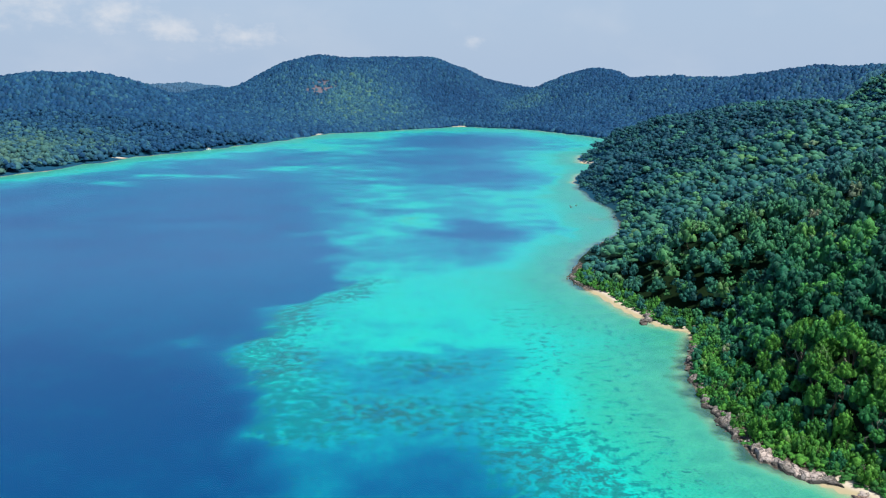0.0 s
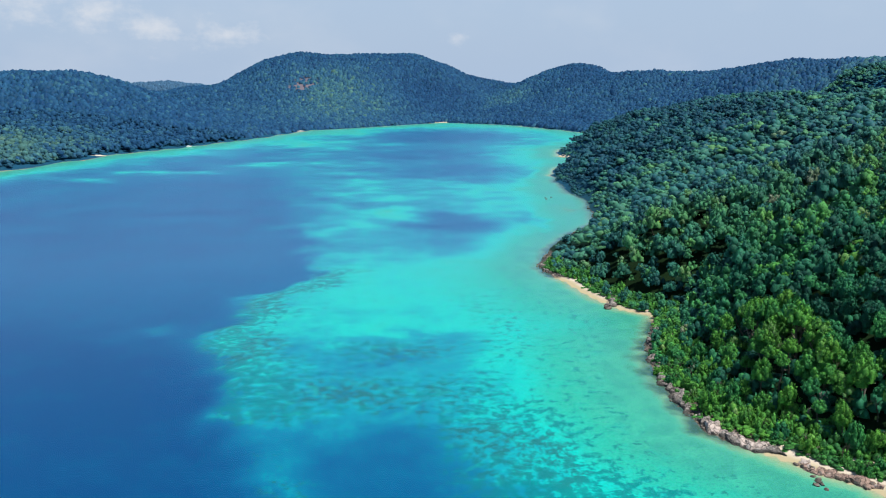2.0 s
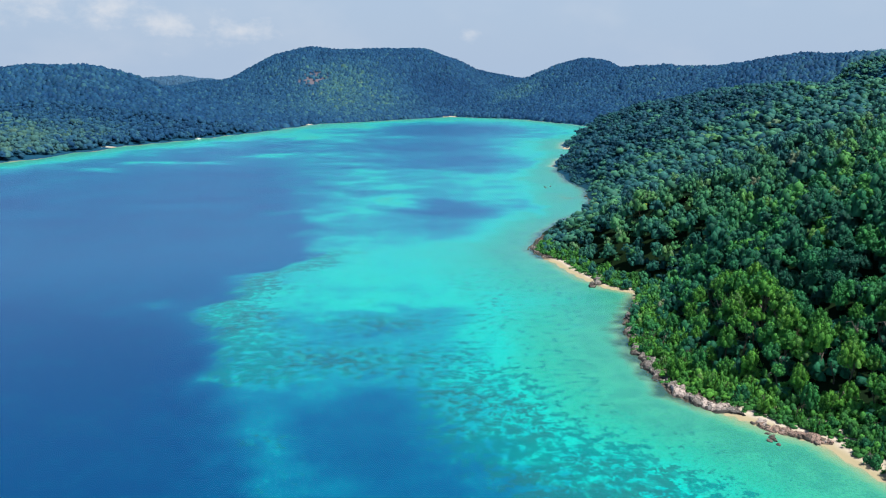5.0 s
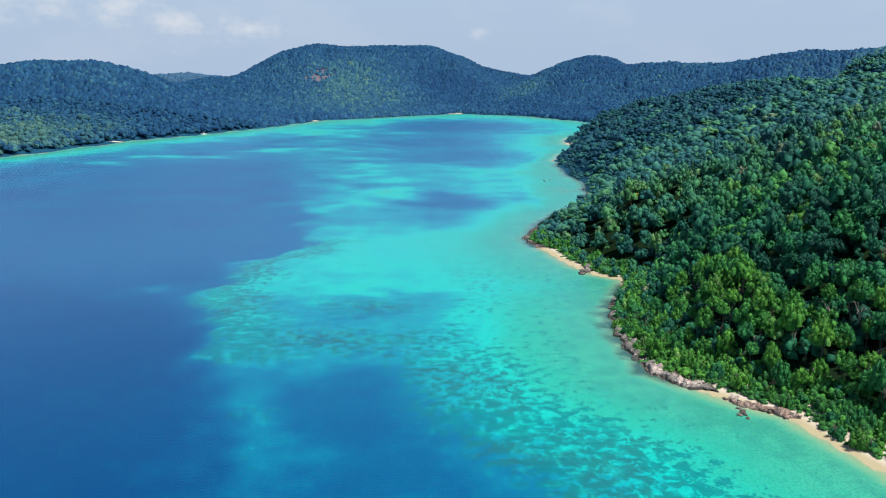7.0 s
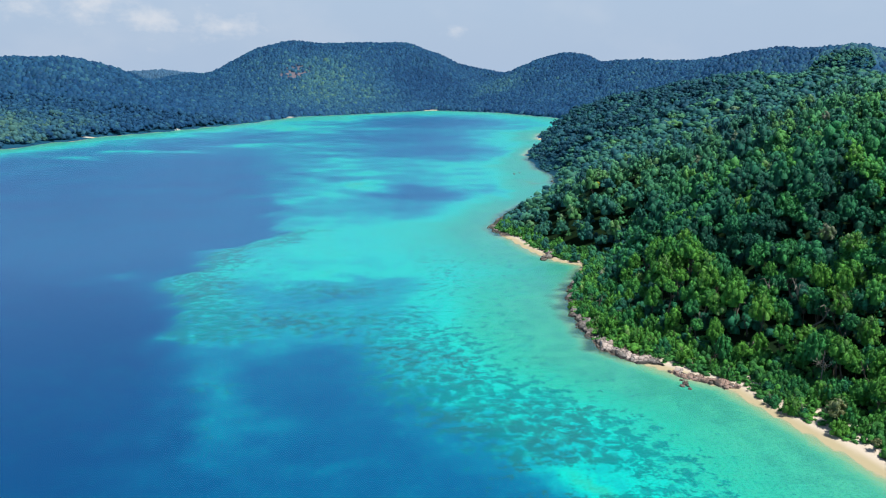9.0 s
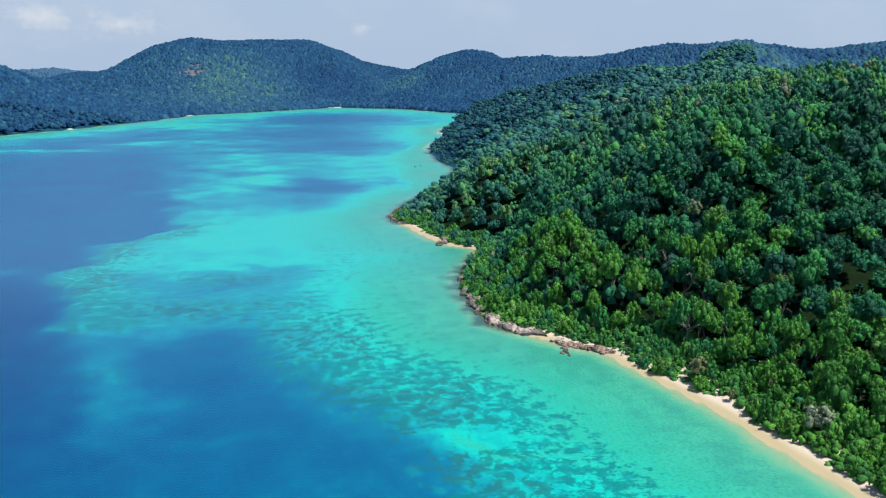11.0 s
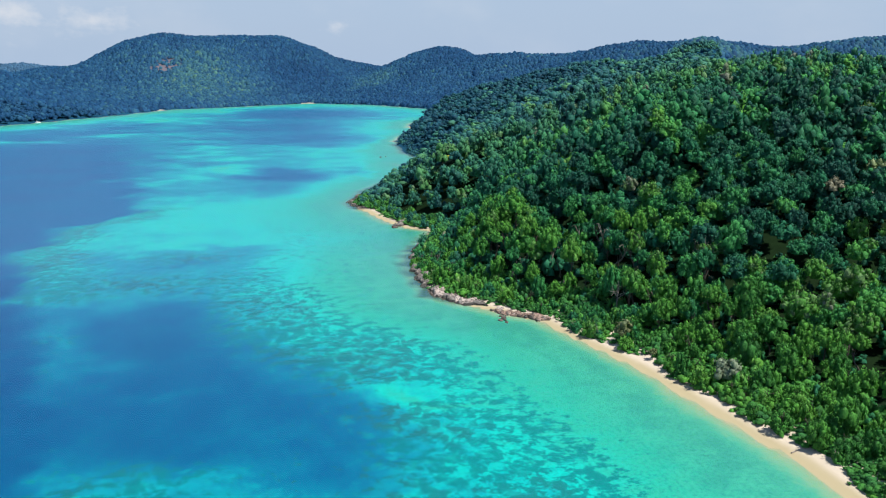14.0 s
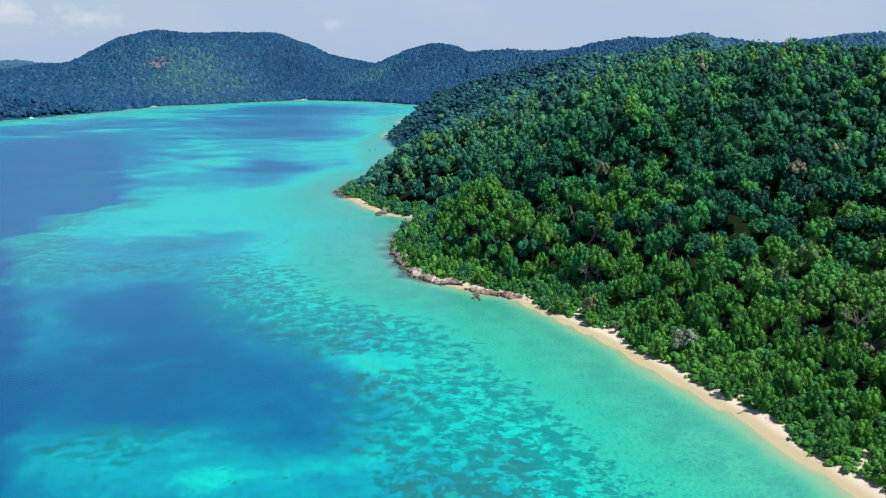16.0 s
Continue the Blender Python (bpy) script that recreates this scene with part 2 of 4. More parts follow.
def make_leaf(name, own_random, stops, gloss=0.15, spread=0.42, grain_size=1.9, relief=0.6, gap_shade=0.52):
    """Foliage; the tone of a tree comes from its object or, in a joined wood, from the tone stored with each tree."""
    m, nt, p = material(name)
    geo = node(nt, "NewGeometry")
    tone = node(nt, "ObjectInfo").outputs["Random"] if own_random else node(nt, "Attribute", attribute_name="tone").outputs["Fac"]
    if own_random:
        tone = math_node(nt, "ADD", math_node(nt, "MULTIPLY", tone, 0.50), 0.38)
    island = geo.outputs["Random Per Island"]
    tone = math_node(nt, "ADD", tone, math_node(nt, "MULTIPLY", math_node(nt, "SUBTRACT", island, 0.5), 0.16))
    base = ramp(nt, tone, stops)
    if stops is LEAF_STOPS:  # haze painted into the leaves: they turn bluer towards the head of the bay
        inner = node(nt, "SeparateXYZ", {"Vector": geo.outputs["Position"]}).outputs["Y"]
        base = mix(nt, smooth(nt, inner, 320.0, 540.0, 0.0, 0.9), base, ramp(nt, tone, HAZED_HEADLAND_STOPS))
    if stops is HAZED_HILL_STOPS:  # the outermost ridge is painted paler and bluer for the thicker haze over it
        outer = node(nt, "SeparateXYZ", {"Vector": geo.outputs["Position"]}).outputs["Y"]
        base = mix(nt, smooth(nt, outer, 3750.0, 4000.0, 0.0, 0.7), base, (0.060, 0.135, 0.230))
    leaf = math_node(nt, "ADD", math_node(nt, "MULTIPLY", island, spread), 1 - spread / 2)
    base = mix(nt, 1.0, base, node(nt, "CombineColor", {0: leaf, 1: leaf, 2: leaf}).outputs[0], "MULTIPLY")
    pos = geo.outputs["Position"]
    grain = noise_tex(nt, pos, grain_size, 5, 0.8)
    # near-black grain paints the shade of gaps among the leaves
    base = mix(nt, smooth(nt, grain, 0.36, 0.66), mix(nt, gap_shade, base, (0.003, 0.018, 0.006)), base)
    nt.links.new(base, p.inputs["Base Color"])
    p.inputs["Roughness"].default_value = 0.6
    p.inputs["Specular IOR Level"].default_value = gloss
    if relief:
        bump(nt, p, grain, relief, 0.5)
    lit = node(nt, "BsdfTranslucent", {"Color": base})
    both = node(nt, "MixShader", {0: 0.15, 1: p.outputs[0], 2: lit.outputs[0]})
    nt.links.new(both.outputs[0], nt.nodes["Material Output"].inputs["Surface"])
    return m


def make_plain(name, dark, light, scale, rough=0.85, relief=0.4, distance=0.1):
    m, nt, p = material(name)
    pos = node(nt, "TexCoord").outputs["Object"]
    n1, n2 = noise_tex(nt, pos, scale, 6, 0.65), noise_tex(nt, pos, scale * 0.18, 3)
    c = mix(nt, smooth(nt, n1, 0.3, 0.7), dark, light)
    c = mix(nt, smooth(nt, n2, 0.45, 0.75), c, tuple(0.6 * v for v in dark))
    nt.links.new(c, p.inputs["Base Color"])
    p.inputs["Roughness"].default_value = rough
    bump(nt, p, n1, relief, distance)
    return m


GROUND, WATER = make_ground(), make_water()
LEAF_TREE, LEAF_WOOD = make_leaf("tree_foliage", True, LEAF_STOPS, gap_shade=0.5, spread=0.6), make_leaf("wood_foliage", False, LEAF_STOPS, gap_shade=0.44, spread=0.55)
# yellower scrub green for front trees, with missing sunlight put into its colour
LEAF_BRIGHT = make_leaf("brightened_tree_foliage", True, BRIGHT_STOPS, gap_shade=0.45, spread=0.6)
LEAF_SCRUB = make_leaf("scrub_foliage", False, BRIGHT_STOPS, gap_shade=0.45, spread=0.6)
LEAF_HILL = make_leaf("hazed_hill_foliage", False, HAZED_HILL_STOPS, 0.05, 0.36, 0.12, 0.0, 0.3)
LEAF_HEADLAND = make_leaf("hazed_headland_foliage", False, HAZED_HEADLAND_STOPS, 0.12, 0.3, 0.5, 0.0, 0.35)
BARK = make_plain("bark", (0.030, 0.026, 0.018), (0.085, 0.070, 0.052), 2.5)
PALE_BARK = make_plain("pale_bark", (0.10, 0.09, 0.07), (0.22, 0.20, 0.17), 2.5)


# ---- the lie of the land ----
COAST = [  # the shoreline, from the open sea along the headland, round the head of the bay and out along the far shore
    (230, -600), (190, -150), (179, 10), (173.4, 61), (169.2, 101), (162.2, 135), (155.8, 169), (140, 221), (131, 229), (118, 247),
    (106, 264), (104, 290), (105, 323), (109, 355), (119, 386), (127, 413), (112, 428), (101, 462), (91, 498), (85, 532),
    (98, 590), (116, 643), (160, 726), (166, 790), (177, 860), (172, 920), (168, 1000), (176, 1080), (192, 1200), (240, 1300), (262, 1390), (240, 1450),
    (262, 1600), (330, 1700), (420, 1900), (430, 2150), (380, 2350), (272, 2657), (60, 2860), (-143, 2560), (-320, 2330), (-386, 2038),
    (-469, 1698), (-555, 1500), (-609, 1158), (-800, 820), (-1300, 500), (-2600, 200)]
LATTICE = np.random.RandomState(5).rand(256, 256)


def rough2(x, y, cell, octaves=4, seed=0):
    """Smooth value noise in the plane, about -1 to 1."""
    total, amp, norm = 0.0, 1.0, 0.0
    for k in range(octaves):
        u, v = x / cell * 2 ** k + 17.3 * (seed + k), y / cell * 2 ** k + 41.7 * (seed + k)
        i, j = np.floor(u).astype(int), np.floor(v).astype(int)
        a, b = u - i, v - j
        a, b = a * a * (3 - 2 * a), b * b * (3 - 2 * b)
        i0, i1, j0, j1 = i % 256, (i + 1) % 256, j % 256, (j + 1) % 256
        val = (LATTICE[i0, j0] * (1 - a) + LATTICE[i1, j0] * a) * (1 - b) + (LATTICE[i0, j1] * (1 - a) + LATTICE[i1, j1] * a) * b
        total, norm, amp = total + amp * (2 * val - 1), norm + amp, amp * 0.5
    return total / norm


def step(low, high, v):
    u = np.clip((v - low) / (high - low), 0, 1)
    return u * u * (3 - 2 * u)


def inland(x, y):
    """Distance from the shoreline in metres, positive on land."""
    ring = COAST + [(-4000, -3000), (400, -3000)]
    best, inside = np.full(x.shape, 1e9), np.zeros(x.shape, bool)
    for k, (x1, y1) in enumerate(ring):
        x2, y2 = ring[(k + 1) % len(ring)]
        dx, dy = x2 - x1, y2 - y1
        u = np.clip(((x - x1) * dx + (y - y1) * dy) / (dx * dx + dy * dy), 0, 1)
        best = np.minimum(best, np.hypot(x - x1 - u * dx, y - y1 - u * dy))
        cross = ((y1 > y) != (y2 > y)) & (x < (x2 - x1) * (y - y1) / (y2 - y1 + 1e-9) + x1)
        inside ^= cross
    near = np.interp(y, [0, 700, 1500], [2.5, 5.0, 14.0])
    return np.where(inside, -best, best) + near * rough2(x, y, 38.0, 3, 2) * step(0, 12, best + 6)


HILLS = [  # x, y, height, spread along x, spread along y
    (-519, 3500, 229, 343, 420), (-245, 3550, 224, 300, 528), (-33, 3602, 229, 280, 404), (-1004, 2248, 150, 388, 282), (-1544, 1543, 150, 518, 445), (-897, 3294, 94, 447, 505),
    (595, 3365, 175, 326, 452), (807, 3023, 148, 283, 389), (1040, 2780, 148, 299, 476), (1000, 2418, 171, 264, 215), (1179, 2261, 167, 270, 433),
    (230, 3701, 120, 367, 162), (955, 1785, 164, 175, 170), (860, 1610, 136, 130, 150), (1435, 2136, 117, 336, 201), (1592, 2057, 168, 423, 357), (-1257, 4150, 123, 438, 195)]
FAR_BEACHES = [(-562, 1462, 18), (-322, 2295, 20), (-150, 2500, 16), (55, 2850, 24), (250, 1443, 16)]


def sandy(x, y):
    """Where sand lies along the wooded shores of the inner bay."""
    out = np.zeros(np.shape(x))
    for bx, by, r in FAR_BEACHES:
        out = np.maximum(out, step(1.5, 0.7, np.hypot(x - bx, y - by) / r))
    return out


def land_height(x, y, d):
    # the near headland climbs steadily from its shore to a long ridge
    slope = np.interp(y, [60, 190, 230, 290, 345, 430, 540, 660, 820, 900, 1000, 1500], [0.06, 0.20, 0.42, 0.50, 0.50, 0.53, 0.37, 0.40, 0.47, 0.42, 0.42, 0.55])
    cap = np.interp(y, [60, 190, 240, 270, 300, 345, 430, 600, 800, 1000, 1200, 1500], [20, 32, 37, 53, 66, 75, 80, 96, 122, 112, 84, 62])
    run = np.maximum(d - 12, 0)
    rise = slope * run + 1e-3
    near = (rise ** -4.0 + cap ** -4.0) ** -0.25 + 22 * step(140, 270, d) * step(330, 230, y)
    near = near * step(2300, 1500, y) * step(-100, 40, x) * (1 - 0.45 * step(250, 440, d) * step(380, 560, y))
    hills = np.zeros(x.shape)
    for hx, hy, h, sx, sy in HILLS:
        hills = hills + (h * np.exp(-((x - hx) / sx) ** 2 - ((y - hy) / sy) ** 2)) ** 4
    hills = hills ** 0.25 * (1 - np.exp(-np.maximum(d - 10, 0) / np.interp(y, [0, 1500, 3000], [160, 190, 170])))
    top = (near ** 4 + hills ** 4 + 1e-6) ** 0.25
    back = step(900, 1500, y)
    # gullies and spurs run down the far slopes
    spur = np.abs(rough2(x, y, 230, 3, 8))
    top = top * (1 + (0.09 - 0.03 * back) * rough2(x, y, 210, 3, 7)) + 26 * (0.22 - spur) * step(60, 260, d) * back * step(1.02, 0.80, top / 240)
    top = top + 3.0 * rough2(x, y, 60, 3, 9) * step(20, 90, d) + 11 * step(40, 260, d) * back
    beach = 0.14 * np.clip(d, 0, 11) * (1.0 + 2.5 * (1 - sandy(x, y)) * step(1050, 1250, y)) + 0.03 * np.clip(d - 11, 0, 40)
    return beach + np.maximum(top, 0) * step(6, 30, d)


HOLLOWS = [  # deeper pools in the shelf: x, y, spread along x, spread along y, metres deeper
    (-12, 256, 24, 19, 5.5), (0, 226, 22, 24, 5.5), (20, 192, 24, 30, 5.6), (40, 150, 22, 34, 4.8), (4, 150, 30, 36, 5.6), (-14, 356, 32, 20, 2.6), (14, 374, 24, 12, 1.3),
    (58, 118, 16, 12, 2.0), (-34, 190, 15, 36, 1.5), (38, 740, 44, 50, 4.8), (22, 640, 46, 60, 2.0), (104, 712, 9, 50, 2.4), (80, 1190, 160, 130, 4.4), (0, 1500, 160, 190, 4.5), (40, 2050, 190, 330, 5.0)]
BANKS = [  # the same for what rises from the bottom
    (-30, 450, 56, 62, -0.5),     (24, 92, 28, 12, -0.6), (-2, 96, 14, 10, -0.4), (16, 115, 10, 7, -1.5), (18, 153, 11, 5, -2.0), (-33, 222, 15, 13, -1.1), (78, 156, 16, 9, -2.6),
    (74, 86, 12, 9, -1.6), (47, 80, 16, 8, -2.2), (-123, 390, 24, 9, -4.4), (-142, 374, 10, 5, -3.0), (-345, 1185, 60, 45, -6.0), (-420, 1080, 50, 30, -5.0), (-250, 1290, 60, 50, -4.5), (-260, 1800, 70, 120, -3.5),
    (-200, 2200, 80, 110, -4.0), (60, 2560, 160, 60, -3.0)]


def reef_edge(x, y):
    """How far west the shelf of sand and coral reaches."""
    edge = np.interp(y, [0, 90, 120, 150, 172, 203, 240, 268, 298, 328, 364, 409, 442, 472, 493, 523, 560, 617, 750, 821, 1008, 1200, 1500, 2200],
                     [5, -8, -14, -26, -38, -46, -54, -58, -66, -80, -90, -97, -95, -80, -64, -50, -66, -82, -104, -119, -152, -190, -240, -200])
    return edge + np.interp(y, [0, 300, 450, 800], [14, 14, 18, 30]) * rough2(x, y, 30, 5, 4)


def mounds(places, x, y, off):
    out = 0.0
    for px, py, sx, sy, deeper in places:
        out = out + deeper * np.exp(-(((x - px) / sx) ** 2 + ((y - py) / sy) ** 2) ** 1.5) * step(8, 40, off)
    return out


def sea_depth(x, y, d):
    drift = np.interp(y, [300, 1000], [1.0, 2.2])
    x, y = x + drift * (17 * rough2(x, y, 44, 3, 71) + 9 * rough2(x, y, 13, 3, 73)), y + drift * (22 * rough2(x, y, 44, 3, 72) + 12 * rough2(x, y, 13, 3, 74))
    off = np.maximum(-d, 0) * np.interp(y, [600, 1500], [1.0, 0.5])
    depth = shelf = np.interp(off, [0, 4, 12, 35, 60, 100, 160, 320], [0, 0.35, 0.8, 1.4, 2.2, 2.9, 3.3, 4.2])
    depth = depth + 2.1 * step(40, 95, off) * step(370, 310, y) + 0.8 * step(540, 640, y) * step(20, 80, off)
    wide = np.interp(y, [0, 300, 430, 530, 620, 1000, 2000], [30, 36, 30, 24, 44, 100, 160])
    # less deep up the bay: pale sky reflection is put into the colour there
    depth = depth + step(0, 1, (reef_edge(x, y) - x) / wide + 0.5) * np.interp(y, [0, 300, 480, 1100, 1500, 2200], [9.0, 8.6, 6.2, 4.4, 3.6, 3.0]) * step(15, 130, off)
    hollows = mounds(HOLLOWS, x, y, off)
    hollows = np.where(y < 320, 5.0 * (1 - np.exp(-hollows / 4.6)), hollows)
    depth = np.minimum(depth + hollows, np.interp(x, [-62, -8], [12.0, 9.2])) + mounds(BANKS, x, y, off)
    depth = np.maximum(depth, np.minimum(shelf, 1.5))
    depth = depth - 0.62 * np.exp(-((x - 122 - 0.12 * (y - 815)) / 20) ** 2 - ((y - 815) / 70) ** 2) * step(3, 14, off)
    return np.clip(depth, 0.0, 12.0) + 0.10 * rough2(x, y, 9, 3, 12) * step(6, 30, off)


def coral_cover(x, y, d):
    """Share of the seabed under coral, 0 to 1."""
    off, inner = -d, x - reef_edge(x, y)
    belt = step(30, 52, off) * step(112, 84, off) * step(330, 280, y) * (0.85 + 0.35 * rough2(x, y, 40, 3, 61))
    rim = np.exp(-((inner - 10) / np.interp(y, [300, 430, 460, 530], [32, 30, 14, 22])) ** 2) * step(262, 285, y) * step(560, 520, y)
    ridge = 0.85 * np.exp(-((y - 308 - 14 * rough2(x, y, 30, 3, 62)) / 26) ** 2) * step(48, 72, off) * step(-10, 10, inner)
    flank = 0.5 * step(36, 60, off) * step(100, 70, off) * step(320, 345, y) * step(520, 440, y)
    fringe = 0.42 * step(12, 24, off) * step(70, 45, off) * step(180, 240, y) * step(560, 480, y)
    out = np.maximum(np.maximum(np.maximum(belt, fringe), rim), np.maximum(ridge, flank))
    for px, py, sx, sy in ((14, 108, 26, 16), (-34, 222, 16, 14), (-36, 185, 12, 30), (-123, 390, 26, 12), (-10, 360, 40, 22)):
        out = np.maximum(out, (0.9 if px > -30 else 0.5) * np.exp(-(((x - px) / sx) ** 2 + ((y - py) / sy) ** 2)))
    out = out * (1 - 0.95 * np.exp(-(((x - 78) / 15) ** 2 + ((y - 156) / 8) ** 2) ** 2)) * (1 - 0.9 * np.exp(-(((x - 47) / 16) ** 2 + ((y - 80) / 8) ** 2) ** 2))
    return np.clip(np.maximum(out, np.where(y > 560, 0.30, 0.16 + 0.12 * step(370, 400, y))), 0, 1) * step(8, 26, off)


def ground_at(x, y):
    d = inland(x, y)
    return np.where(d > 0, land_height(x, y, d), -SHALLOWING * np.maximum(sea_depth(x, y, d), 0.02 * np.minimum(-d, 5))), d


# ---- helpers for building ----
def mesh_from(name, verts, faces, mat, smooth_faces=False, tone=None):
    """A mesh from arrays; faces is an (n, 3) or (n, 4) array."""
    me = bpy.data.meshes.new(name)
    verts, faces = np.asarray(verts, np.float32), np.asarray(faces, np.int32)
    n, k = faces.shape
    me.vertices.add(len(verts))
    me.vertices.foreach_set("co", verts.ravel())
    me.loops.add(n * k)
    me.loops.foreach_set("vertex_index", faces.ravel())
    me.polygons.add(n)
    me.polygons.foreach_set("loop_start", np.arange(0, n * k, k, dtype=np.int32))
    if smooth_faces:
        me.polygons.foreach_set("use_smooth", np.ones(n, bool))
    if tone is not None:
        at = me.attributes.new("tone", "FLOAT", "POINT")
        at.data.foreach_set("value", np.asarray(tone, np.float32))
    me.materials.append(mat)
    me.update(calc_edges=True)
    me.validate()
    return me


def spans(*parts):
    """Coordinates in stretches: (from, to, about this step)."""
    out = []
    for a, b, s in parts:
        out.append(np.linspace(a, b, max(2, int(round((b - a) / s)) + 1))[:-1])
    return np.concatenate(out + [[parts[-1][1]]])


def icosphere(level):
    bm = bmesh.new()
    bmesh.ops.create_icosphere(bm, subdivisions=level, radius=1.0)
    v = np.array([p.co[:] for p in bm.verts])
    f = np.array([[p.index for p in q.verts] for q in bm.faces])
    bm.free()
    return v, f


# ---- ground and sea ----
xs = spans((-4600, -1500, 220), (-1500, -160, 26), (-160, -110, 6), (-110, 240, 3.4), (240, 520, 8), (520, 1600, 28), (1600, 4600, 260))
ys = spans((-900, 30, 45), (30, 560, 4.0), (560, 1100, 9), (1100, 3000, 21), (3000, 3700, 24), (3700, 4600, 75))
gx, gy = np.meshgrid(xs, ys)
gz, gd = ground_at(gx, gy)
gi = np.arange(gx.size).reshape(gx.shape)
quads = np.stack([gi[:-1, :-1], gi[:-1, 1:], gi[1:, 1:], gi[1:, :-1]], -1).reshape(-1, 4)
ground = new("ground", mesh_from("ground", np.stack([gx, gy, gz], -1).reshape(-1, 3), quads, GROUND, True, np.where(gd > -12, sandy(gx, gy), coral_cover(gx, gy, gd)).ravel()))
tagged(ground, "pale sandy seabed with coral rising to beach and forested hills", "ground", kind="structure")

sea = new("water", mesh_from("water", [(-4700, -900, 0), (4700, -900, 0), (4700, 4700, 0), (-4700, 4700, 0)], [(0, 1, 2, 3)], WATER))
tagged(sea, "clear turquoise sea water darkening to blue over deep bay", "water", kind="structure")


# ---- woods ----
def crown_shape(rng, clumps, leaves, size, flat=0.75):
    """A crown about 1 in radius, standing on z = 0: a dome of rounded clumps of foliage with leaf sprays over them."""
    k = np.arange(clumps)
    up = 1.0 - (k + rng.uniform(0.1, 0.9, clumps)) / clumps * 1.25
    a = k * 2.399 + rng.uniform(-0.5, 0.5, clumps)
    out = np.sqrt(np.maximum(1 - up * up, 0.0))
    reach = 0.66 * rng.uniform(0.62, 1.2, clumps)
    cs = np.stack([out * np.cos(a) * reach, out * np.sin(a) * reach, (0.62 + up * reach) * flat], 1)
    cr = rng.uniform(0.6, 1.4, clumps) * 0.98 / clumps ** 0.45
    cv, cf = icosphere(1)
    cf = cf[cv[cf].mean(1)[:, 2] > -0.5]
    verts, faces, base = [cv * (0.48, 0.48, 0.48 * flat) + (0, 0, 0.55 * flat)], [cf], len(cv)
    for c, s in zip(cs, cr):
        wob = cv * (s * rng.uniform(0.5, 1.0, (len(cv), 1))) * (1, 1, rng.uniform(0.75, 1.0))
        verts.append(wob + c)
        faces.append(cf + base)
        base += len(cv)
    # leaf sprays, lying over the clumps
    k = rng.randint(0, clumps, leaves)
    d = rng.normal(size=(leaves, 3))
    d[:, 2] = np.abs(d[:, 2]) * 1.1 - 0.3
    d /= np.linalg.norm(d, axis=1, keepdims=True)
    p = cs[k] + d * (cr[k] * rng.uniform(0.75, 1.25, leaves))[:, None] * (1, 1, 0.9)
    n = d + rng.normal(size=(leaves, 3)) * 0.6
    n /= np.linalg.norm(n, axis=1, keepdims=True)
    t = np.cross(n, rng.normal(size=(leaves, 3)))
    t /= np.linalg.norm(t, axis=1, keepdims=True)
    b = np.cross(n, t)
    w, l = size * rng.uniform(0.7, 1.2, (leaves, 1)), size * rng.uniform(0.8, 1.3, (leaves, 1))
    tri = np.stack([p - t * l, p + t * l * 0.8 - b * w, p + t * l * 0.5 + b * w], 1)
    verts.append(tri.reshape(-1, 3))
    faces.append(np.arange(leaves * 3).reshape(-1, 3) + base)
    return np.concatenate(verts), np.concatenate(faces)


def dome_shape(rng):
    """A far crown: an uneven dome of a few faces, wide at its foot."""
    n = 4
    a = np.arange(n) * 2 * np.pi / n
    inner, outer = a + rng.uniform(-0.3, 0.3, n), a + 0.78 + rng.uniform(-0.3, 0.3, n)
    ri, ro = rng.uniform(0.45, 0.75, n), rng.uniform(1.0, 1.35, n)
    v = [(rng.uniform(-0.2, 0.2), rng.uniform(-0.2, 0.2), 0.85)]
    v += [(r * np.cos(t), r * np.sin(t), z) for r, t, z in zip(ri, inner, rng.uniform(0.45, 0.78, n))]
    v += [(r * np.cos(t), r * np.sin(t), z) for r, t, z in zip(ro, outer, rng.uniform(-0.45, 0.0, n))]
    f = []
    for k in range(n):
        m = (k + 1) % n
        f += [(0, 1 + k, 1 + m), (1 + k, 1 + n + k, 1 + m), (1 + m, 1 + n + k, 1 + n + m)]
    return np.array(v), np.array(f)


def scatter(name, spots, shapes, label, seed, mat, smooth_faces=False, draped=False):
    """Joins one crown a spot (x, y, z, radius, height, tone) into one wood."""
    rng = np.random.RandomState(seed)
    vs, fs, ts, base = [], [], [], 0
    pick = rng.randint(0, len(shapes), len(spots))
    turn = rng.rand(len(spots)) * 2 * np.pi
    for s in range(len(shapes)):
        v, f = shapes[s]
        m = spots[pick == s]
        if not len(m):
            continue
        c, q = np.cos(turn[pick == s])[:, None], np.sin(turn[pick == s])[:, None]
        x = (v[None, :, 0] * c - v[None, :, 1] * q) * m[:, 3:4] + m[:, 0:1]
        y = (v[None, :, 0] * q + v[None, :, 1] * c) * m[:, 3:4] + m[:, 1:2]
        foot = ground_at(x, y)[0] + m[:, 2:3] if draped else m[:, 2:3]
        z = v[None, :, 2] * m[:, 4:5] + foot
        vs.append(np.stack([x, y, z], -1).reshape(-1, 3))
        fs.append((f[None] + (np.arange(len(m)) * len(v))[:, None, None] + base).reshape(-1, 3))
        ts.append(np.repeat(m[:, 5], len(v)))
        base += len(m) * len(v)
    ob = new(name, mesh_from(name, np.concatenate(vs), np.concatenate(fs), mat, smooth_faces, np.concatenate(ts)))
    return tagged(ob, label, "forest", kind="stuff")


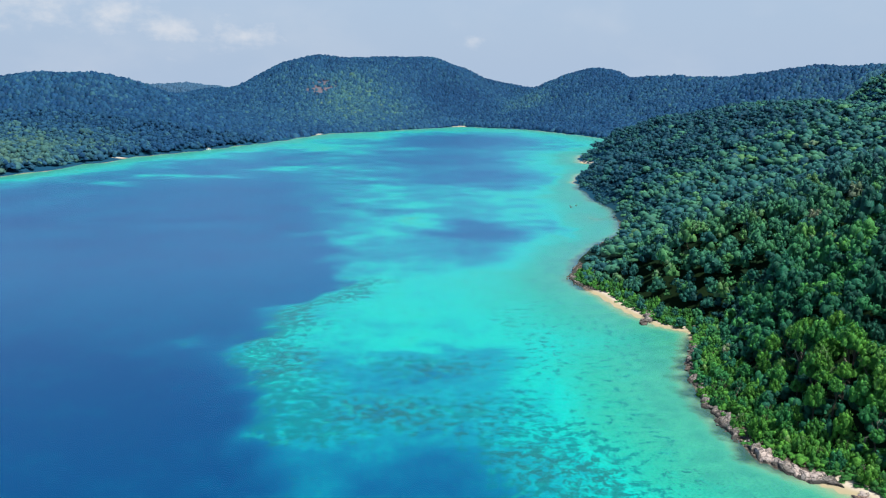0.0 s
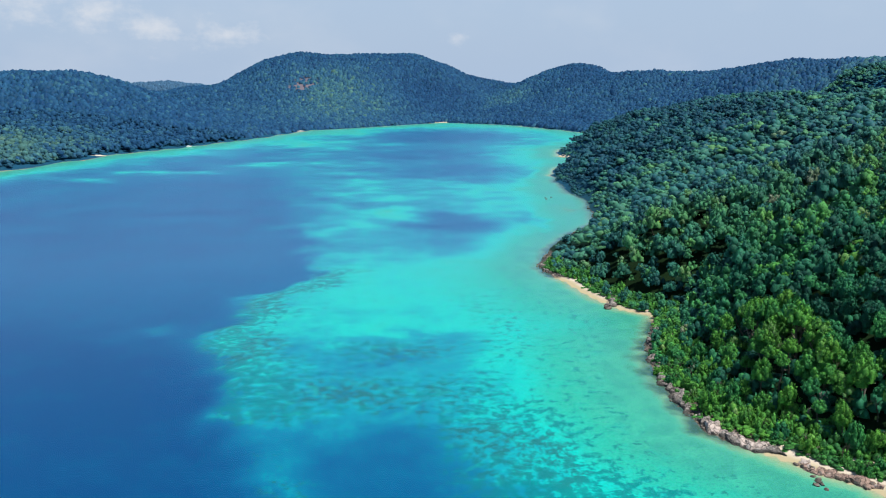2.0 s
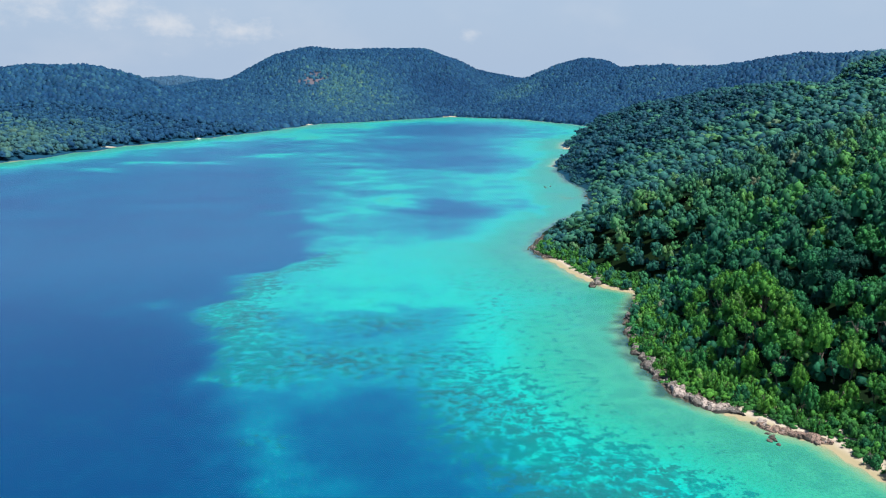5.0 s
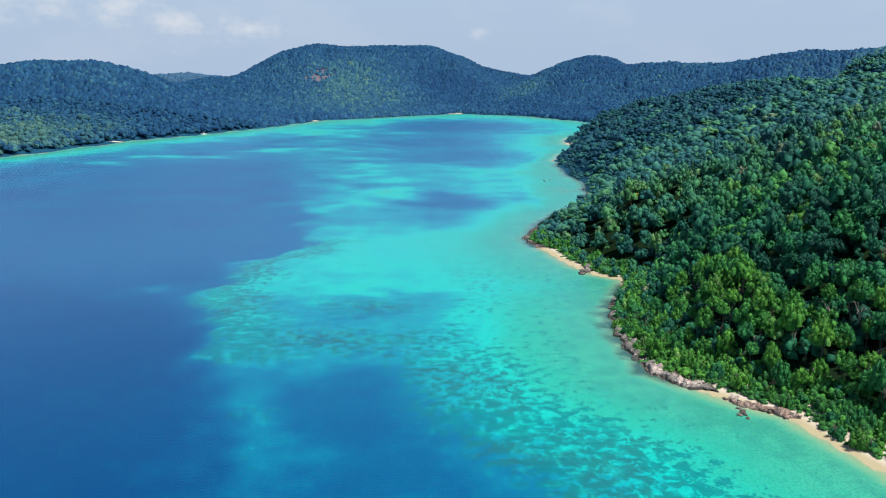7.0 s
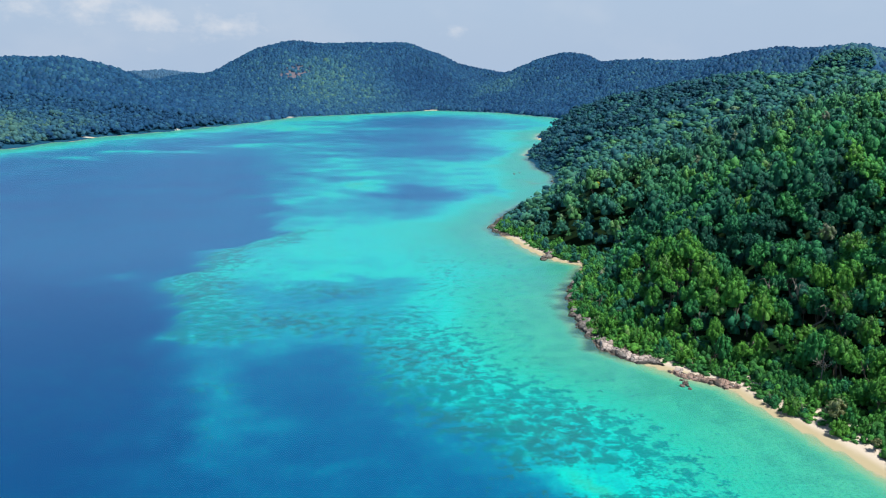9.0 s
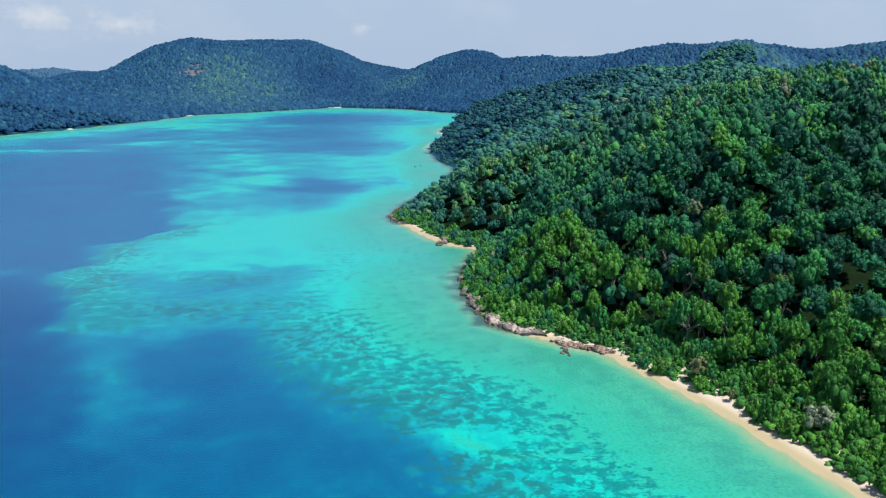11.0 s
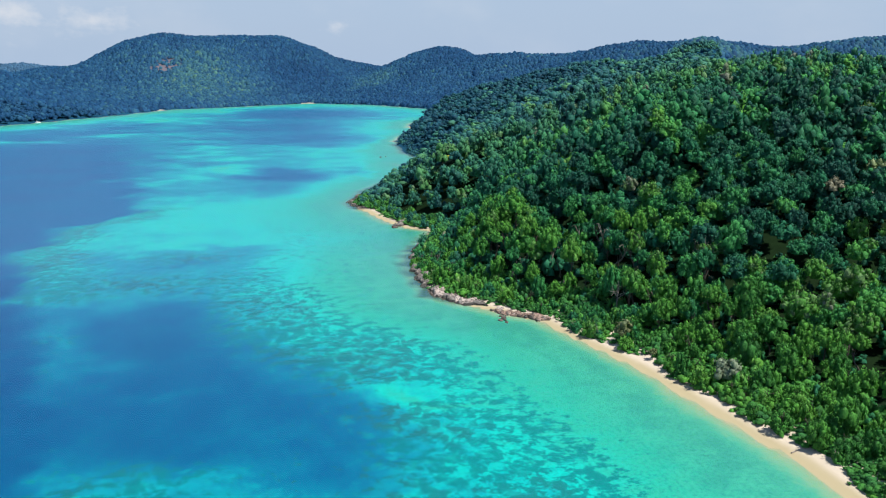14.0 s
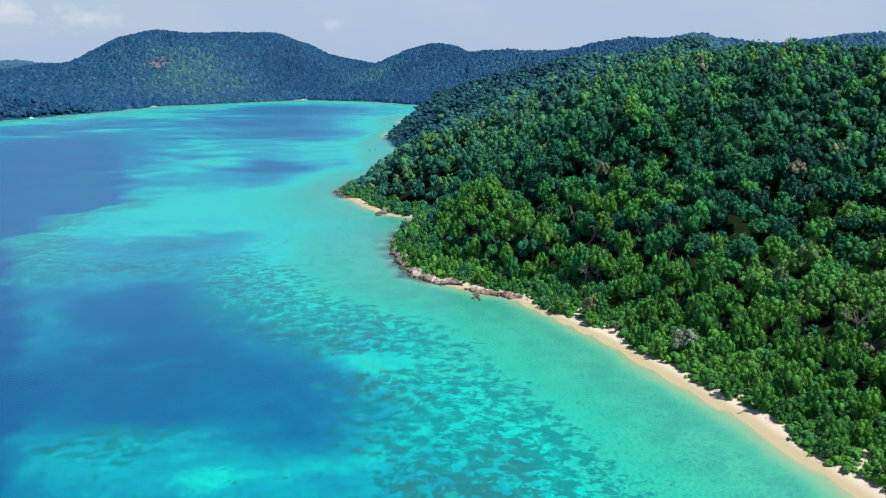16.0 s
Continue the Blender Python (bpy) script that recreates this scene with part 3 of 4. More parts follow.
def beach_width(x, y):
    """How far the sand keeps the wood from the water."""
    w = np.interp(y, [0, 60, 150, 215, 228, 250, 262, 275, 395, 408, 425, 440, 500, 520, 540, 700, 900, 1400, 2200, 2900],
                  [5.6, 5.4, 4.4, 3.6, 3.4, 3, 2.2, 0.8, 0.6, 1.6, 3.2, 3.2, 2.8, 1.8, 0.6, 0.5, 0.5, 1, 4, 8])
    return w + 3.0 * rough2(x, y, 15, 3, 21)


def spots_in(x0, x1, y0, y1, cell, seed):
    """Jittered places for trees."""
    rng = np.random.RandomState(seed)
    px, py = np.meshgrid(np.arange(x0, x1, cell), np.arange(y0, y1, cell * 0.9))
    px = px + (np.arange(px.shape[0]) % 2)[:, None] * cell * 0.5
    px = (px + rng.uniform(-0.5, 0.5, px.shape) * cell).ravel()
    py = (py + rng.uniform(-0.5, 0.5, py.shape) * cell).ravel()
    z, d = ground_at(px, py)
    return px, py, z, d, rng


def tones(x, y, rng, n):
    t = 0.32 + 0.20 * rough2(x, y, 70, 3, 30) + 0.35 * rough2(x, y, 420, 2, 33) * step(900, 1500, y) + rng.normal(size=n) * 0.25
    t = np.clip(t, 0.0, 0.84)
    odd = rng.rand(n)
    return np.where(odd < 0.014, rng.uniform(0.90, 1.0, n), t)


rng0 = np.random.RandomState(11)
NEAR_SHAPES = [crown_shape(rng0, rng0.randint(22, 30), 330, 0.064, rng0.uniform(0.7, 1.05)) for _ in range(10)]
SLOPE_SHAPES = [crown_shape(rng0, rng0.randint(8, 13), 52, 0.11, rng0.uniform(0.7, 1.05)) for _ in range(12)]
SCRUB_SHAPES = [crown_shape(rng0, 3, 14, 0.16, 0.9) for _ in range(8)]
UNDER_SHAPES = [crown_shape(rng0, 4, 6, 0.2, 0.9) for _ in range(8)]
LITE_SHAPES = [crown_shape(rng0, rng0.randint(2, 4), 3, 0.2, rng0.uniform(0.7, 1.0)) for _ in range(10)]
MID_SHAPES = [crown_shape(rng0, rng0.randint(3, 5), 6, 0.15, rng0.uniform(0.7, 1.0)) for _ in range(12)]
FAR_SHAPES = [dome_shape(rng0) for _ in range(10)]


def open_to_camera(x, y, top, spare=13):
    """True where the land between leaves a tree top open to points near the camera's path."""
    out = np.zeros(len(x), bool)
    for vx, vy, vz in ((0, 0, 122), (35, -45, 106), (75, -100, 95)):
        free = np.ones(len(x), bool)
        for u in np.linspace(0.05, 0.97, 70):
            i = np.clip(np.searchsorted(xs, vx + (x - vx) * u), 0, len(xs) - 1)
            j = np.clip(np.searchsorted(ys, vy + (y - vy) * u), 0, len(ys) - 1)
            g = gz[j, i]
            free &= np.where(g > 1, g + 3, g) < vz + (top - vz) * u + spare
        out |= free
    return out


def make_spots(px, py, z, d, rng, tall):
    n = len(px)
    grown = step(0, 45, d - beach_width(px, py))
    low = 4.2 + 2.0 * step(430, 230, py)
    tall = tall * np.interp(py, [110, 215], [0.58, 1.0])
    height = (low + (tall - low) * grown) * rng.uniform(0.48, 1.38, n)
    radius = (2.4 + 0.5 * step(430, 230, py) * (1 - grown) + 1.9 * grown) * rng.uniform(0.6, 1.5, n)
    giant = (rng.rand(n) < 0.05) & (grown > 0.7) & (py < 430)
    height, radius = height * np.where(giant, 1.14, 1.0), radius * np.where(giant, 1.3, 1.0)
    t = tones(px, py, rng, n)
    # greener by the shore; light is put into the tone of dark stretches
    t = np.where(t < 0.85, np.clip(t + 0.12 * (1 - step(25, 95, d)) * step(480, 300, py) + 0.45 * step(200, 150, py) + 0.17 * step(310, 400, py) * step(540, 490, py) + 0.1 * (1 - step(8, 40, d)), 0, 0.86), t)
    deep = radius * rng.uniform(1.05, 1.7, n)
    low = step(0.0, 0.5, grown)
    foot = low * (height - deep * 0.75) - (1 - low) * 0.3
    return np.stack([px, py, z + np.maximum(foot, -0.3), radius, deep, t, height, z], 1)


# the stretch of wood behind the long beach, whose front trees are things of their own
px, py, z, d, rng = spots_in(60, 520, -20, 520, 6.7, 3)
ok = (d > beach_width(px, py) + 0.3) & open_to_camera(px, py, z + 14)
ok &= rng.rand(len(px)) < 0.88
ok &= (px - 62) * 0.89 + (py + 90) * 0.0 < 0.80 * (py + 90) + 90
near = make_spots(px[ok], py[ok], z[ok], d[ok], rng, 15.0)
near_d = d[ok]
front = np.where((near[:, 1] > 55) & (near[:, 1] < 330) & (near_d < 46))[0]
front = front[np.argsort(near_d[front])][:300]
rest = np.ones(len(near), bool)
rest[front] = False
back = rest & ((near[:, 1] > 300) | (near_d > 130))
close = rest & ~back
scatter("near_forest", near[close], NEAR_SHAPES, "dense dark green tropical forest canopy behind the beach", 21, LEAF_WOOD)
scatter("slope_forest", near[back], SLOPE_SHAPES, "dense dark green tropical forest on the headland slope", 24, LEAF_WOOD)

# low scrub that closes the front of the wood
px, py, z, d, rng = spots_in(70, 250, 40, 560, 2.15, 9)
edge_in = d - beach_width(px, py)
ok = (edge_in > 0.2) & (edge_in < np.interp(py, [60, 330, 560], [26, 20, 8])) & (rng.rand(len(px)) < 0.85)
n = ok.sum()
tall = rng.uniform(1.0, 3.0, n) * (0.6 + 0.6 * step(0, 8, edge_in[ok])) * (1.0 + 0.7 * rough2(px[ok], py[ok], 11, 2, 51))
scrub = np.stack([px[ok], py[ok], z[ok] - 0.35, rng.uniform(0.8, 2.6, n), tall,
                  np.clip(0.50 + 0.35 * rough2(px[ok], py[ok], 22, 3, 50) + rng.normal(size=n) * 0.14, 0.1, 0.95)], 1)
scatter("beach_scrub", scrub, SCRUB_SHAPES, "low bright green scrub along the back of the beach", 25, LEAF_SCRUB)

# saplings and shrubs under the tall crowns
px, py, z, d, rng = spots_in(80, 480, 0, 440, 6.3, 14)
edge_in = d - beach_width(px, py)
ok = (edge_in > 16) & open_to_camera(px, py, z + 14) & ((px - 62) * 0.89 < 0.80 * (py + 90) + 90)
n = ok.sum()
# low tones put the shade beneath the crowns into the shrubs' colour
under = np.stack([px[ok], py[ok], z[ok] - 0.4, rng.uniform(2.4, 4.6, n), rng.uniform(2.6, 6.5, n), np.clip(0.08 + 0.3 * step(205, 120, py[ok]) + 0.16 * step(75, 45, d[ok]) * step(360, 320, py[ok]) + rng.normal(size=n) * 0.12, 0.0, 0.8)], 1)
under[:, 3:5] *= np.where(under[:, 1:2] < 240, 0.62, 1.0)
scatter("understory", under, UNDER_SHAPES, "green saplings and shrubs under the tall trees, darkened with painted shade", 26, LEAF_WOOD)

px, py, z, d, rng = spots_in(75, 900, 520, 1700, 9.9, 4)
ok = (d > beach_width(px, py) + 1.0) & (d < 560) & open_to_camera(px, py, z + 14, 32)
mid = make_spots(px[ok], py[ok], z[ok], d[ok], rng, 11.0)
# a cloud's shadow on the lower outer slope is put into the tone
mid[:, 5] = np.clip(0.40 + (mid[:, 5] - 0.34) * 0.8 - 0.40 * step(820, 1000, mid[:, 1]) * step(300, 180, d[ok]), 0.0, 0.9)
mid[:, 3] *= 1.45
mid[:, 4] *= 0.85
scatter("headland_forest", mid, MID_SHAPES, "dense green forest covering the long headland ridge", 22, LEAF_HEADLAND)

px, py, z, d, rng = spots_in(-2400, 1900, 500, 4300, 9.4, 5)
ok = (d > 1 + 8 * sandy(px, py)) & ~((px > 70) & (px < 900) & (py < 1700) & (d < 560)) & ~((px > 60) & (py < 520))
ok &= rng.rand(len(px)) > 0.84 * np.exp(-((px + 445) / 56) ** 2 - ((py - 3130) / 80) ** 2) + 0.45 * np.exp(-((px + 504) / 40) ** 2 - ((py - 2900) / 50) ** 2)
ok &= np.abs(px - 0.12 * py) < 0.62 * py + 120
ok &= open_to_camera(px, py, z + 14)
n = ok.sum()
wide = 6.6 * rng.uniform(0.75, 1.3, n)
hx, hy = px[ok], py[ok]
# greener tones paint sunlit patches; the low base tone paints cloud shadow
sunlit = 0.44 * np.exp(-((hx - 958) / 260) ** 2 - ((hy - 1770) / 300) ** 2) + 0.40 * np.exp(-((hx + 300) / 230) ** 2 - ((hy - 2880) / 380) ** 2)
sunlit += 0.46 * step(-500, -640, hx) * step(1900, 1450, hy) + 0.34 * np.exp(-((hx - 304) / 110) ** 2 - ((hy - 3160) / 160) ** 2) + 0.2 * step(1250, 1400, hx) * step(2600, 2300, hy)
hill_tone = np.clip(0.16 + 0.22 * rough2(hx, hy, 320, 3, 33) + sunlit + rng.normal(size=n) * 0.15, 0.0, 0.95)
far = np.stack([px[ok], py[ok], rng.uniform(0.5, 5.0, n), wide, wide * rng.uniform(0.7, 1.35, n), hill_tone], 1)
nearer = (hx < 0) & (hy < 1950)
far[nearer, 3] *= 1.15
far[nearer, 5] = np.clip(far[nearer, 5] + 0.12, 0, 0.9)
scatter("shore_hill_forest", far[nearer], LITE_SHAPES, "jungle on the hill along the far shore, coloured blue-green for haze", 27, LEAF_HILL, False, True)
scatter("hill_forest", far[~nearer], FAR_SHAPES, "jungle covering the hills round the bay, coloured blue-green for haze", 23, LEAF_HILL, True, True)


# ---- single trees along the beach ----
def part(name, me, parent, label=""):
    ob = new(name, me)
    ob.parent = parent
    return tagged(ob, label) if label else ob


def tube(bm, points, radii, sides=6):
    """A bent, tapering limb through points."""
    rings = []
    for k, (p, r) in enumerate(zip(points, radii)):
        p = Vector(p)
        way = (Vector(points[min(k + 1, len(points) - 1)]) - Vector(points[max(k - 1, 0)])).normalized()
        a = way.orthogonal().normalized()
        b = way.cross(a)
        rings.append([bm.verts.new(p + (a * math.cos(t) + b * math.sin(t)) * r) for t in np.arange(sides) * 2 * math.pi / sides])
    for lo, hi in zip(rings, rings[1:]):
        for k in range(sides):
            bm.faces.new((lo[k], lo[(k + 1) % sides], hi[(k + 1) % sides], hi[k]))
    bm.faces.new(rings[-1])
    bm.faces.new(rings[0][::-1])


def limbs_mesh(rng, height, mat, limbs=4, thick=0.22, twigs=0):
    bm = bmesh.new()
    lean = rng.uniform(-0.5, 0.5, 2)
    top = Vector((lean[0], lean[1], height))
    fork = Vector((lean[0] * 0.5, lean[1] * 0.5, height * 0.5))
    tube(bm, [(0, 0, -0.4), (0, 0, 0.3), fork, top], [thick * 1.5, thick, thick * 0.75, thick * 0.3])
    for k in range(limbs):
        a = 2 * math.pi * (k + rng.uniform(-0.25, 0.25)) / limbs
        start = fork.lerp(top, rng.uniform(0.0, 0.45))
        out = Vector((math.cos(a), math.sin(a), rng.uniform(0.45, 0.9))) * height * rng.uniform(0.2, 0.3)
        end = start + out
        tube(bm, [start, start + out * 0.5 + Vector((0, 0, 0.15)), end], [thick * 0.5, thick * 0.38, thick * 0.14], 5)
        for _ in range(twigs):
            s = start.lerp(end, rng.uniform(0.35, 0.95))
            e = s + Vector(rng.normal(size=3)) * height * 0.10 + Vector((0, 0, height * 0.06))
            tube(bm, [s, e], [thick * 0.2, thick * 0.06], 4)
    me = bpy.data.meshes.new("trunk")
    bm.to_mesh(me)
    bm.free()
    me.materials.append(mat)
    return me


rngt = np.random.RandomState(31)
CROWN_MESHES = []
for k in range(8):
    v, f = crown_shape(rngt, rngt.randint(22, 30), 440, 0.06, rngt.uniform(0.7, 1.0))
    CROWN_MESHES.append(mesh_from("crown", v, f, LEAF_TREE))
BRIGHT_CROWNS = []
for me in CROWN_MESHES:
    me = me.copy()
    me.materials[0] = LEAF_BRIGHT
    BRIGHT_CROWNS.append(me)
TRUNK_MESHES = [limbs_mesh(rngt, 1.0, BARK if k else PALE_BARK, 4, 0.03) for k in range(5)]
for k, i in enumerate(front):
    x, y, zc, radius, deep, tone, height, zg = near[i]
    tree = new("tree")
    tree.location = (x, y, zg)
    tree.rotation_euler[2] = rngt.rand() * 6.28
    big = "tall" if height > 10 else "low"
    tagged(tree, "%s leafy green tree with dense rounded crown behind the beach" % big, "tree", "trees along the shore")
    trunk = part("trunk", TRUNK_MESHES[k % 5], tree)
    trunk.scale = (height * 0.8, height * 0.8, height * 0.8)
    trunk.location[2] = -0.05
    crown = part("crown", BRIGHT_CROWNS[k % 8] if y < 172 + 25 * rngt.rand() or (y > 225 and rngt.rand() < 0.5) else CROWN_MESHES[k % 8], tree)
    crown.location[2], crown.scale = zc - zg - 0.3 * deep, (radius, radius, deep * 1.25)


# ---- trees that stand out ----
def lone_tree(x, y, height, radius, mat, label, shape):
    z, _ = ground_at(np.array([float(x)]), np.array([float(y)]))
    tree = new("tree")
    tree.location = (x, y, float(z[0]))
    tagged(tree, label, "tree")
    trunk = part("trunk", TRUNK_MESHES[shape % 5], tree)
    trunk.scale = (height * 0.85,) * 3
    trunk.location[2] = -0.1
    v, f = crown_shape(np.random.RandomState(90 + shape), 18, 420, 0.06, 0.8)
    crown = part("crown", mesh_from("crown", v, f, mat), tree)
    crown.location[2], crown.scale = height - radius * 1.0, (radius, radius, radius * 1.25)


def leaf_plain(name, dark, light):
    m = make_plain(name, dark, light, 1.2, 0.6, 0.2)
    return m


YELLOW_LEAF = leaf_plain("yellow_foliage", (0.22, 0.26, 0.01), (0.36, 0.38, 0.02))
GREY_LEAF = leaf_plain("grey_foliage", (0.08, 0.12, 0.065), (0.15, 0.19, 0.12))
OLIVE_LEAF = leaf_plain("olive_foliage", (0.06, 0.11, 0.03), (0.14, 0.19, 0.06))
RUSTY_LEAF = leaf_plain("rusty_foliage", (0.045, 0.075, 0.022), (0.14, 0.15, 0.05))
DRY_LEAF = leaf_plain("dry_foliage", (0.085, 0.090, 0.050), (0.17, 0.155, 0.095))
lone_tree(149, 500, 13, 3.6, YELLOW_LEAF, "tree with bright yellow-green crown in the dark forest", 1)
lone_tree(174, 140, 6.5, 5.0, GREY_LEAF, "silvery grey-green bushy tree at the back of beach", 2)
lone_tree(202, 453, 17, 4.5, GREY_LEAF, "pale grey-leaved tree rising from the forest", 3)


lone_tree(255, 220, 17, 4.6, DRY_LEAF, "tree with dry brownish crown among dark green trees", 4)
lone_tree(284, 234, 18, 5.0, OLIVE_LEAF, "tall tree with pale olive-brown crown on the slope", 5)
lone_tree(372, 412, 15, 6.0, OLIVE_LEAF, "broad olive-green tree on the ridge of the headland", 6)
lone_tree(160, 187, 5.5, 4.2, RUSTY_LEAF, "rusty green bush leaning out over the sand", 7)
lone_tree(163, 169, 3.0, 1.8, RUSTY_LEAF, "small dark bush standing alone on the sand", 8)

BARE_BARK = make_plain("bare_bark", (0.12, 0.10, 0.085), (0.26, 0.23, 0.20), 2.5)


def bare_tree(x, y, height, label, seed):
    z, _ = ground_at(np.array([float(x)]), np.array([float(y)]))
    tree = new("dead_tree")
    tree.location = (x, y, float(z[0]))
    tagged(tree, label, "tree")
    part("trunk", limbs_mesh(np.random.RandomState(seed), height, BARE_BARK, 6, 0.22, 7), tree)


bare_tree(212, 114, 16, "dry leafless grey tree rising over green scrub", 7)
bare_tree(197, 205, 20, "dead tree with tall pale bare trunk in the forest", 5)
bare_tree(165, 208, 14, "dead tree with pale bare branches among green crowns", 6)


# ---- boulders ----
ROCK = make_plain("shore_rock", (0.16, 0.135, 0.12), (0.42, 0.365, 0.33), 0.9, 0.9, 0.8, 0.15)
DARK_ROCK = make_plain("wet_rock", (0.035, 0.030, 0.026), (0.13, 0.105, 0.085), 0.9, 0.6, 0.8, 0.15)


def boulder_mesh(rng, mat):
    v, f = icosphere(3)
    v = v * (1.0, rng.uniform(0.55, 0.85), rng.uniform(0.35, 0.6))
    for _ in range(16):  # split faces
        n = rng.normal(size=3)
        n /= np.linalg.norm(n)
        cut = rng.uniform(0.22, 0.5)
        over = np.maximum(v @ n - cut, 0)
        v = v - over[:, None] * n * 0.85
    v = v + 0.022 * rng.normal(size=v.shape)
    return mesh_from("boulder", v, f, mat, False)


rngb = np.random.RandomState(8)
ROCKS = [boulder_mesh(rngb, ROCK) for _ in range(6)] + [boulder_mesh(rngb, DARK_ROCK) for _ in range(5)]


def rocks_along(points, count, size, spread, group, dark=0.4):
    pts = np.array(points, float)
    seg = np.hypot(*np.diff(pts, axis=0).T)
    at = np.concatenate([[0], np.cumsum(seg)])
    for u in np.sort(rngb.rand(count)) * at[-1]:
        x = np.interp(u, at, pts[:, 0]) + rngb.normal() * spread
        y = np.interp(u, at, pts[:, 1]) + rngb.normal() * spread
        z, d = ground_at(np.array([x]), np.array([y]))
        s = size * rngb.uniform(0.45, 1.5)
        wet = rngb.rand() < dark or d[0] < -0.8
        ob = new("boulder", ROCKS[6 + rngb.randint(5)] if wet else ROCKS[rngb.randint(6)])
        ob.location = (x, y, max(float(z[0]), -0.6) + 0.12 * s)
        ob.rotation_euler = (rngb.uniform(-0.25, 0.25), rngb.uniform(-0.25, 0.25), rngb.rand() * 6.28)
        ob.scale = (s * rngb.uniform(0.9, 1.6), s, s * rngb.uniform(0.7, 1.1))
        tagged(ob, "dark wet boulder at the waterline of the rocky shore" if wet else "pale grey weathered boulder on the rocky shore", "rock", group)


def make_ledge_rock(name, dark, light, wet):
    """Jointed shore rock, pale where it is dry, dark with algae near the waterline."""
    m, nt, p = material(name)
    pos = node(nt, "NewGeometry").outputs["Position"]
    z = node(nt, "SeparateXYZ", {"Vector": pos}).outputs["Z"]
    n1, n2 = noise_tex(nt, pos, 0.9, 6, 0.7), noise_tex(nt, pos, 0.2, 3)
    c = mix(nt, smooth(nt, n1, 0.3, 0.7), dark, light)
    c = mix(nt, smooth(nt, n2, 0.5, 0.75), c, (0.13, 0.11, 0.085))
    joints = node(nt, "TexVoronoi", {"Vector": pos, "Scale": 0.55}, feature="DISTANCE_TO_EDGE").outputs["Distance"]
    c = mix(nt, smooth(nt, joints, 0.06, 0.0), c, (0.03, 0.026, 0.022))
    tide = math_node(nt, "ADD", z, math_node(nt, "MULTIPLY", n2, 0.9))
    c = mix(nt, smooth(nt, tide, wet, wet - 0.5), c, (0.026, 0.025, 0.022))
    nt.links.new(c, p.inputs["Base Color"])
    p.inputs["Roughness"].default_value = 0.8
    bump(nt, p, math_node(nt, "ADD", n1, smooth(nt, joints, 0.0, 0.1)), 0.7, 0.3)
    return m


LEDGE_ROCK = make_ledge_rock("ledge_rock", (0.060, 0.056, 0.054), (0.24, 0.22, 0.205), 1.7)
BROWN_LEDGE = make_ledge_rock("brown_ledge_rock", (0.10, 0.062, 0.048), (0.30, 0.21, 0.17), 0.8)
PALE_LEDGE = make_ledge_rock("pale_ledge_rock", (0.20, 0.165, 0.145), (0.43, 0.365, 0.33), 0.95)


def rock_ledge(points, width, height, seed, label, inward=1.2, mat=LEDGE_ROCK):
    """A broken shelf of rock along the waterline: blocks at several levels with gaps where the sea comes in."""
    pts = np.array(points, float)
    at = np.concatenate([[0], np.cumsum(np.hypot(*np.diff(pts, axis=0).T))])
    n, m = int(at[-1] / 0.55), 15
    u = np.linspace(0, at[-1], n)
    cx, cy = np.interp(u, at, pts[:, 0]), np.interp(u, at, pts[:, 1])
    tx, ty = np.gradient(cx), np.gradient(cy)
    length = np.hypot(tx, ty)
    nx, ny = -ty / length, tx / length
    v = np.linspace(-1, 1, m)
    ends = np.clip(np.minimum(u, at[-1] - u) / 5, 0.15, 1)
    reach = np.clip(0.55 + 1.3 * rough2(u, u * 0 + seed, 7.0, 3, seed), 0.05, 1.6) * ends
    back = np.clip(0.8 + 0.9 * rough2(u, u * 0 + seed, 9.0, 2, seed + 5), 0.2, 1.5) * ends
    across = np.where(v[None, :] > 0, v[None, :] * reach[:, None], v[None, :] * back[:, None]) * width - inward
    x = cx[:, None] + nx[:, None] * across
    y = cy[:, None] + ny[:, None] * across
    # blocks: each cell of a leaning lattice stands at a level of its own
    p, q = x * 0.8 + y * 0.6 + 0.9 * rough2(x, y, 3.0, 2, seed + 3), y * 0.8 - x * 0.6 + 0.9 * rough2(x, y, 3.0, 2, seed + 4)
    i, j = np.floor(p / 2.3).astype(int), np.floor(q / 1.5).astype(int)
    level = LATTICE[(i + seed) % 256, (j + 3 * seed) % 256] * 0.6 + LATTICE[(i // 3 + 2 * seed) % 256, (j // 3) % 256] * 0.5
    z = -0.75 + (1 - v[None, :] ** 6) * (0.25 + height * level * 1.25 + 0.25 * rough2(x, y, 2.0, 2, seed + 1))
    z = z + np.maximum(ground_at(x.ravel(), y.ravel())[0].reshape(x.shape), -0.2) * 0.8
    i = np.arange(n * m).reshape(n, m)
    faces = np.stack([i[:-1, :-1], i[:-1, 1:], i[1:, 1:], i[1:, :-1]], -1).reshape(-1, 4)
    jitter = np.random.RandomState(seed).uniform(-0.2, 0.2, (n, m, 3))
    ob = new("rock_ledge", mesh_from("rock_ledge", (np.stack([x, y, z], -1) + jitter).reshape(-1, 3), faces[:, ::-1], mat))
    tagged(ob, label, "rock", "rock ledges along the shore")


rock_ledge([(124, 242), (116, 249), (106, 265), (104, 284), (104, 305), (105, 330), (110, 357), (117, 380), (121, 391)], 4.2, 2.0, 61, "jointed grey rock ledge dark with algae at the waterline", 0.7)
rock_ledge([(121, 246), (114, 252), (107, 263), (105, 270)], 4.8, 2.6, 62, "pale pinkish grey rock slab beside the rocky point", 1.4, PALE_LEDGE)
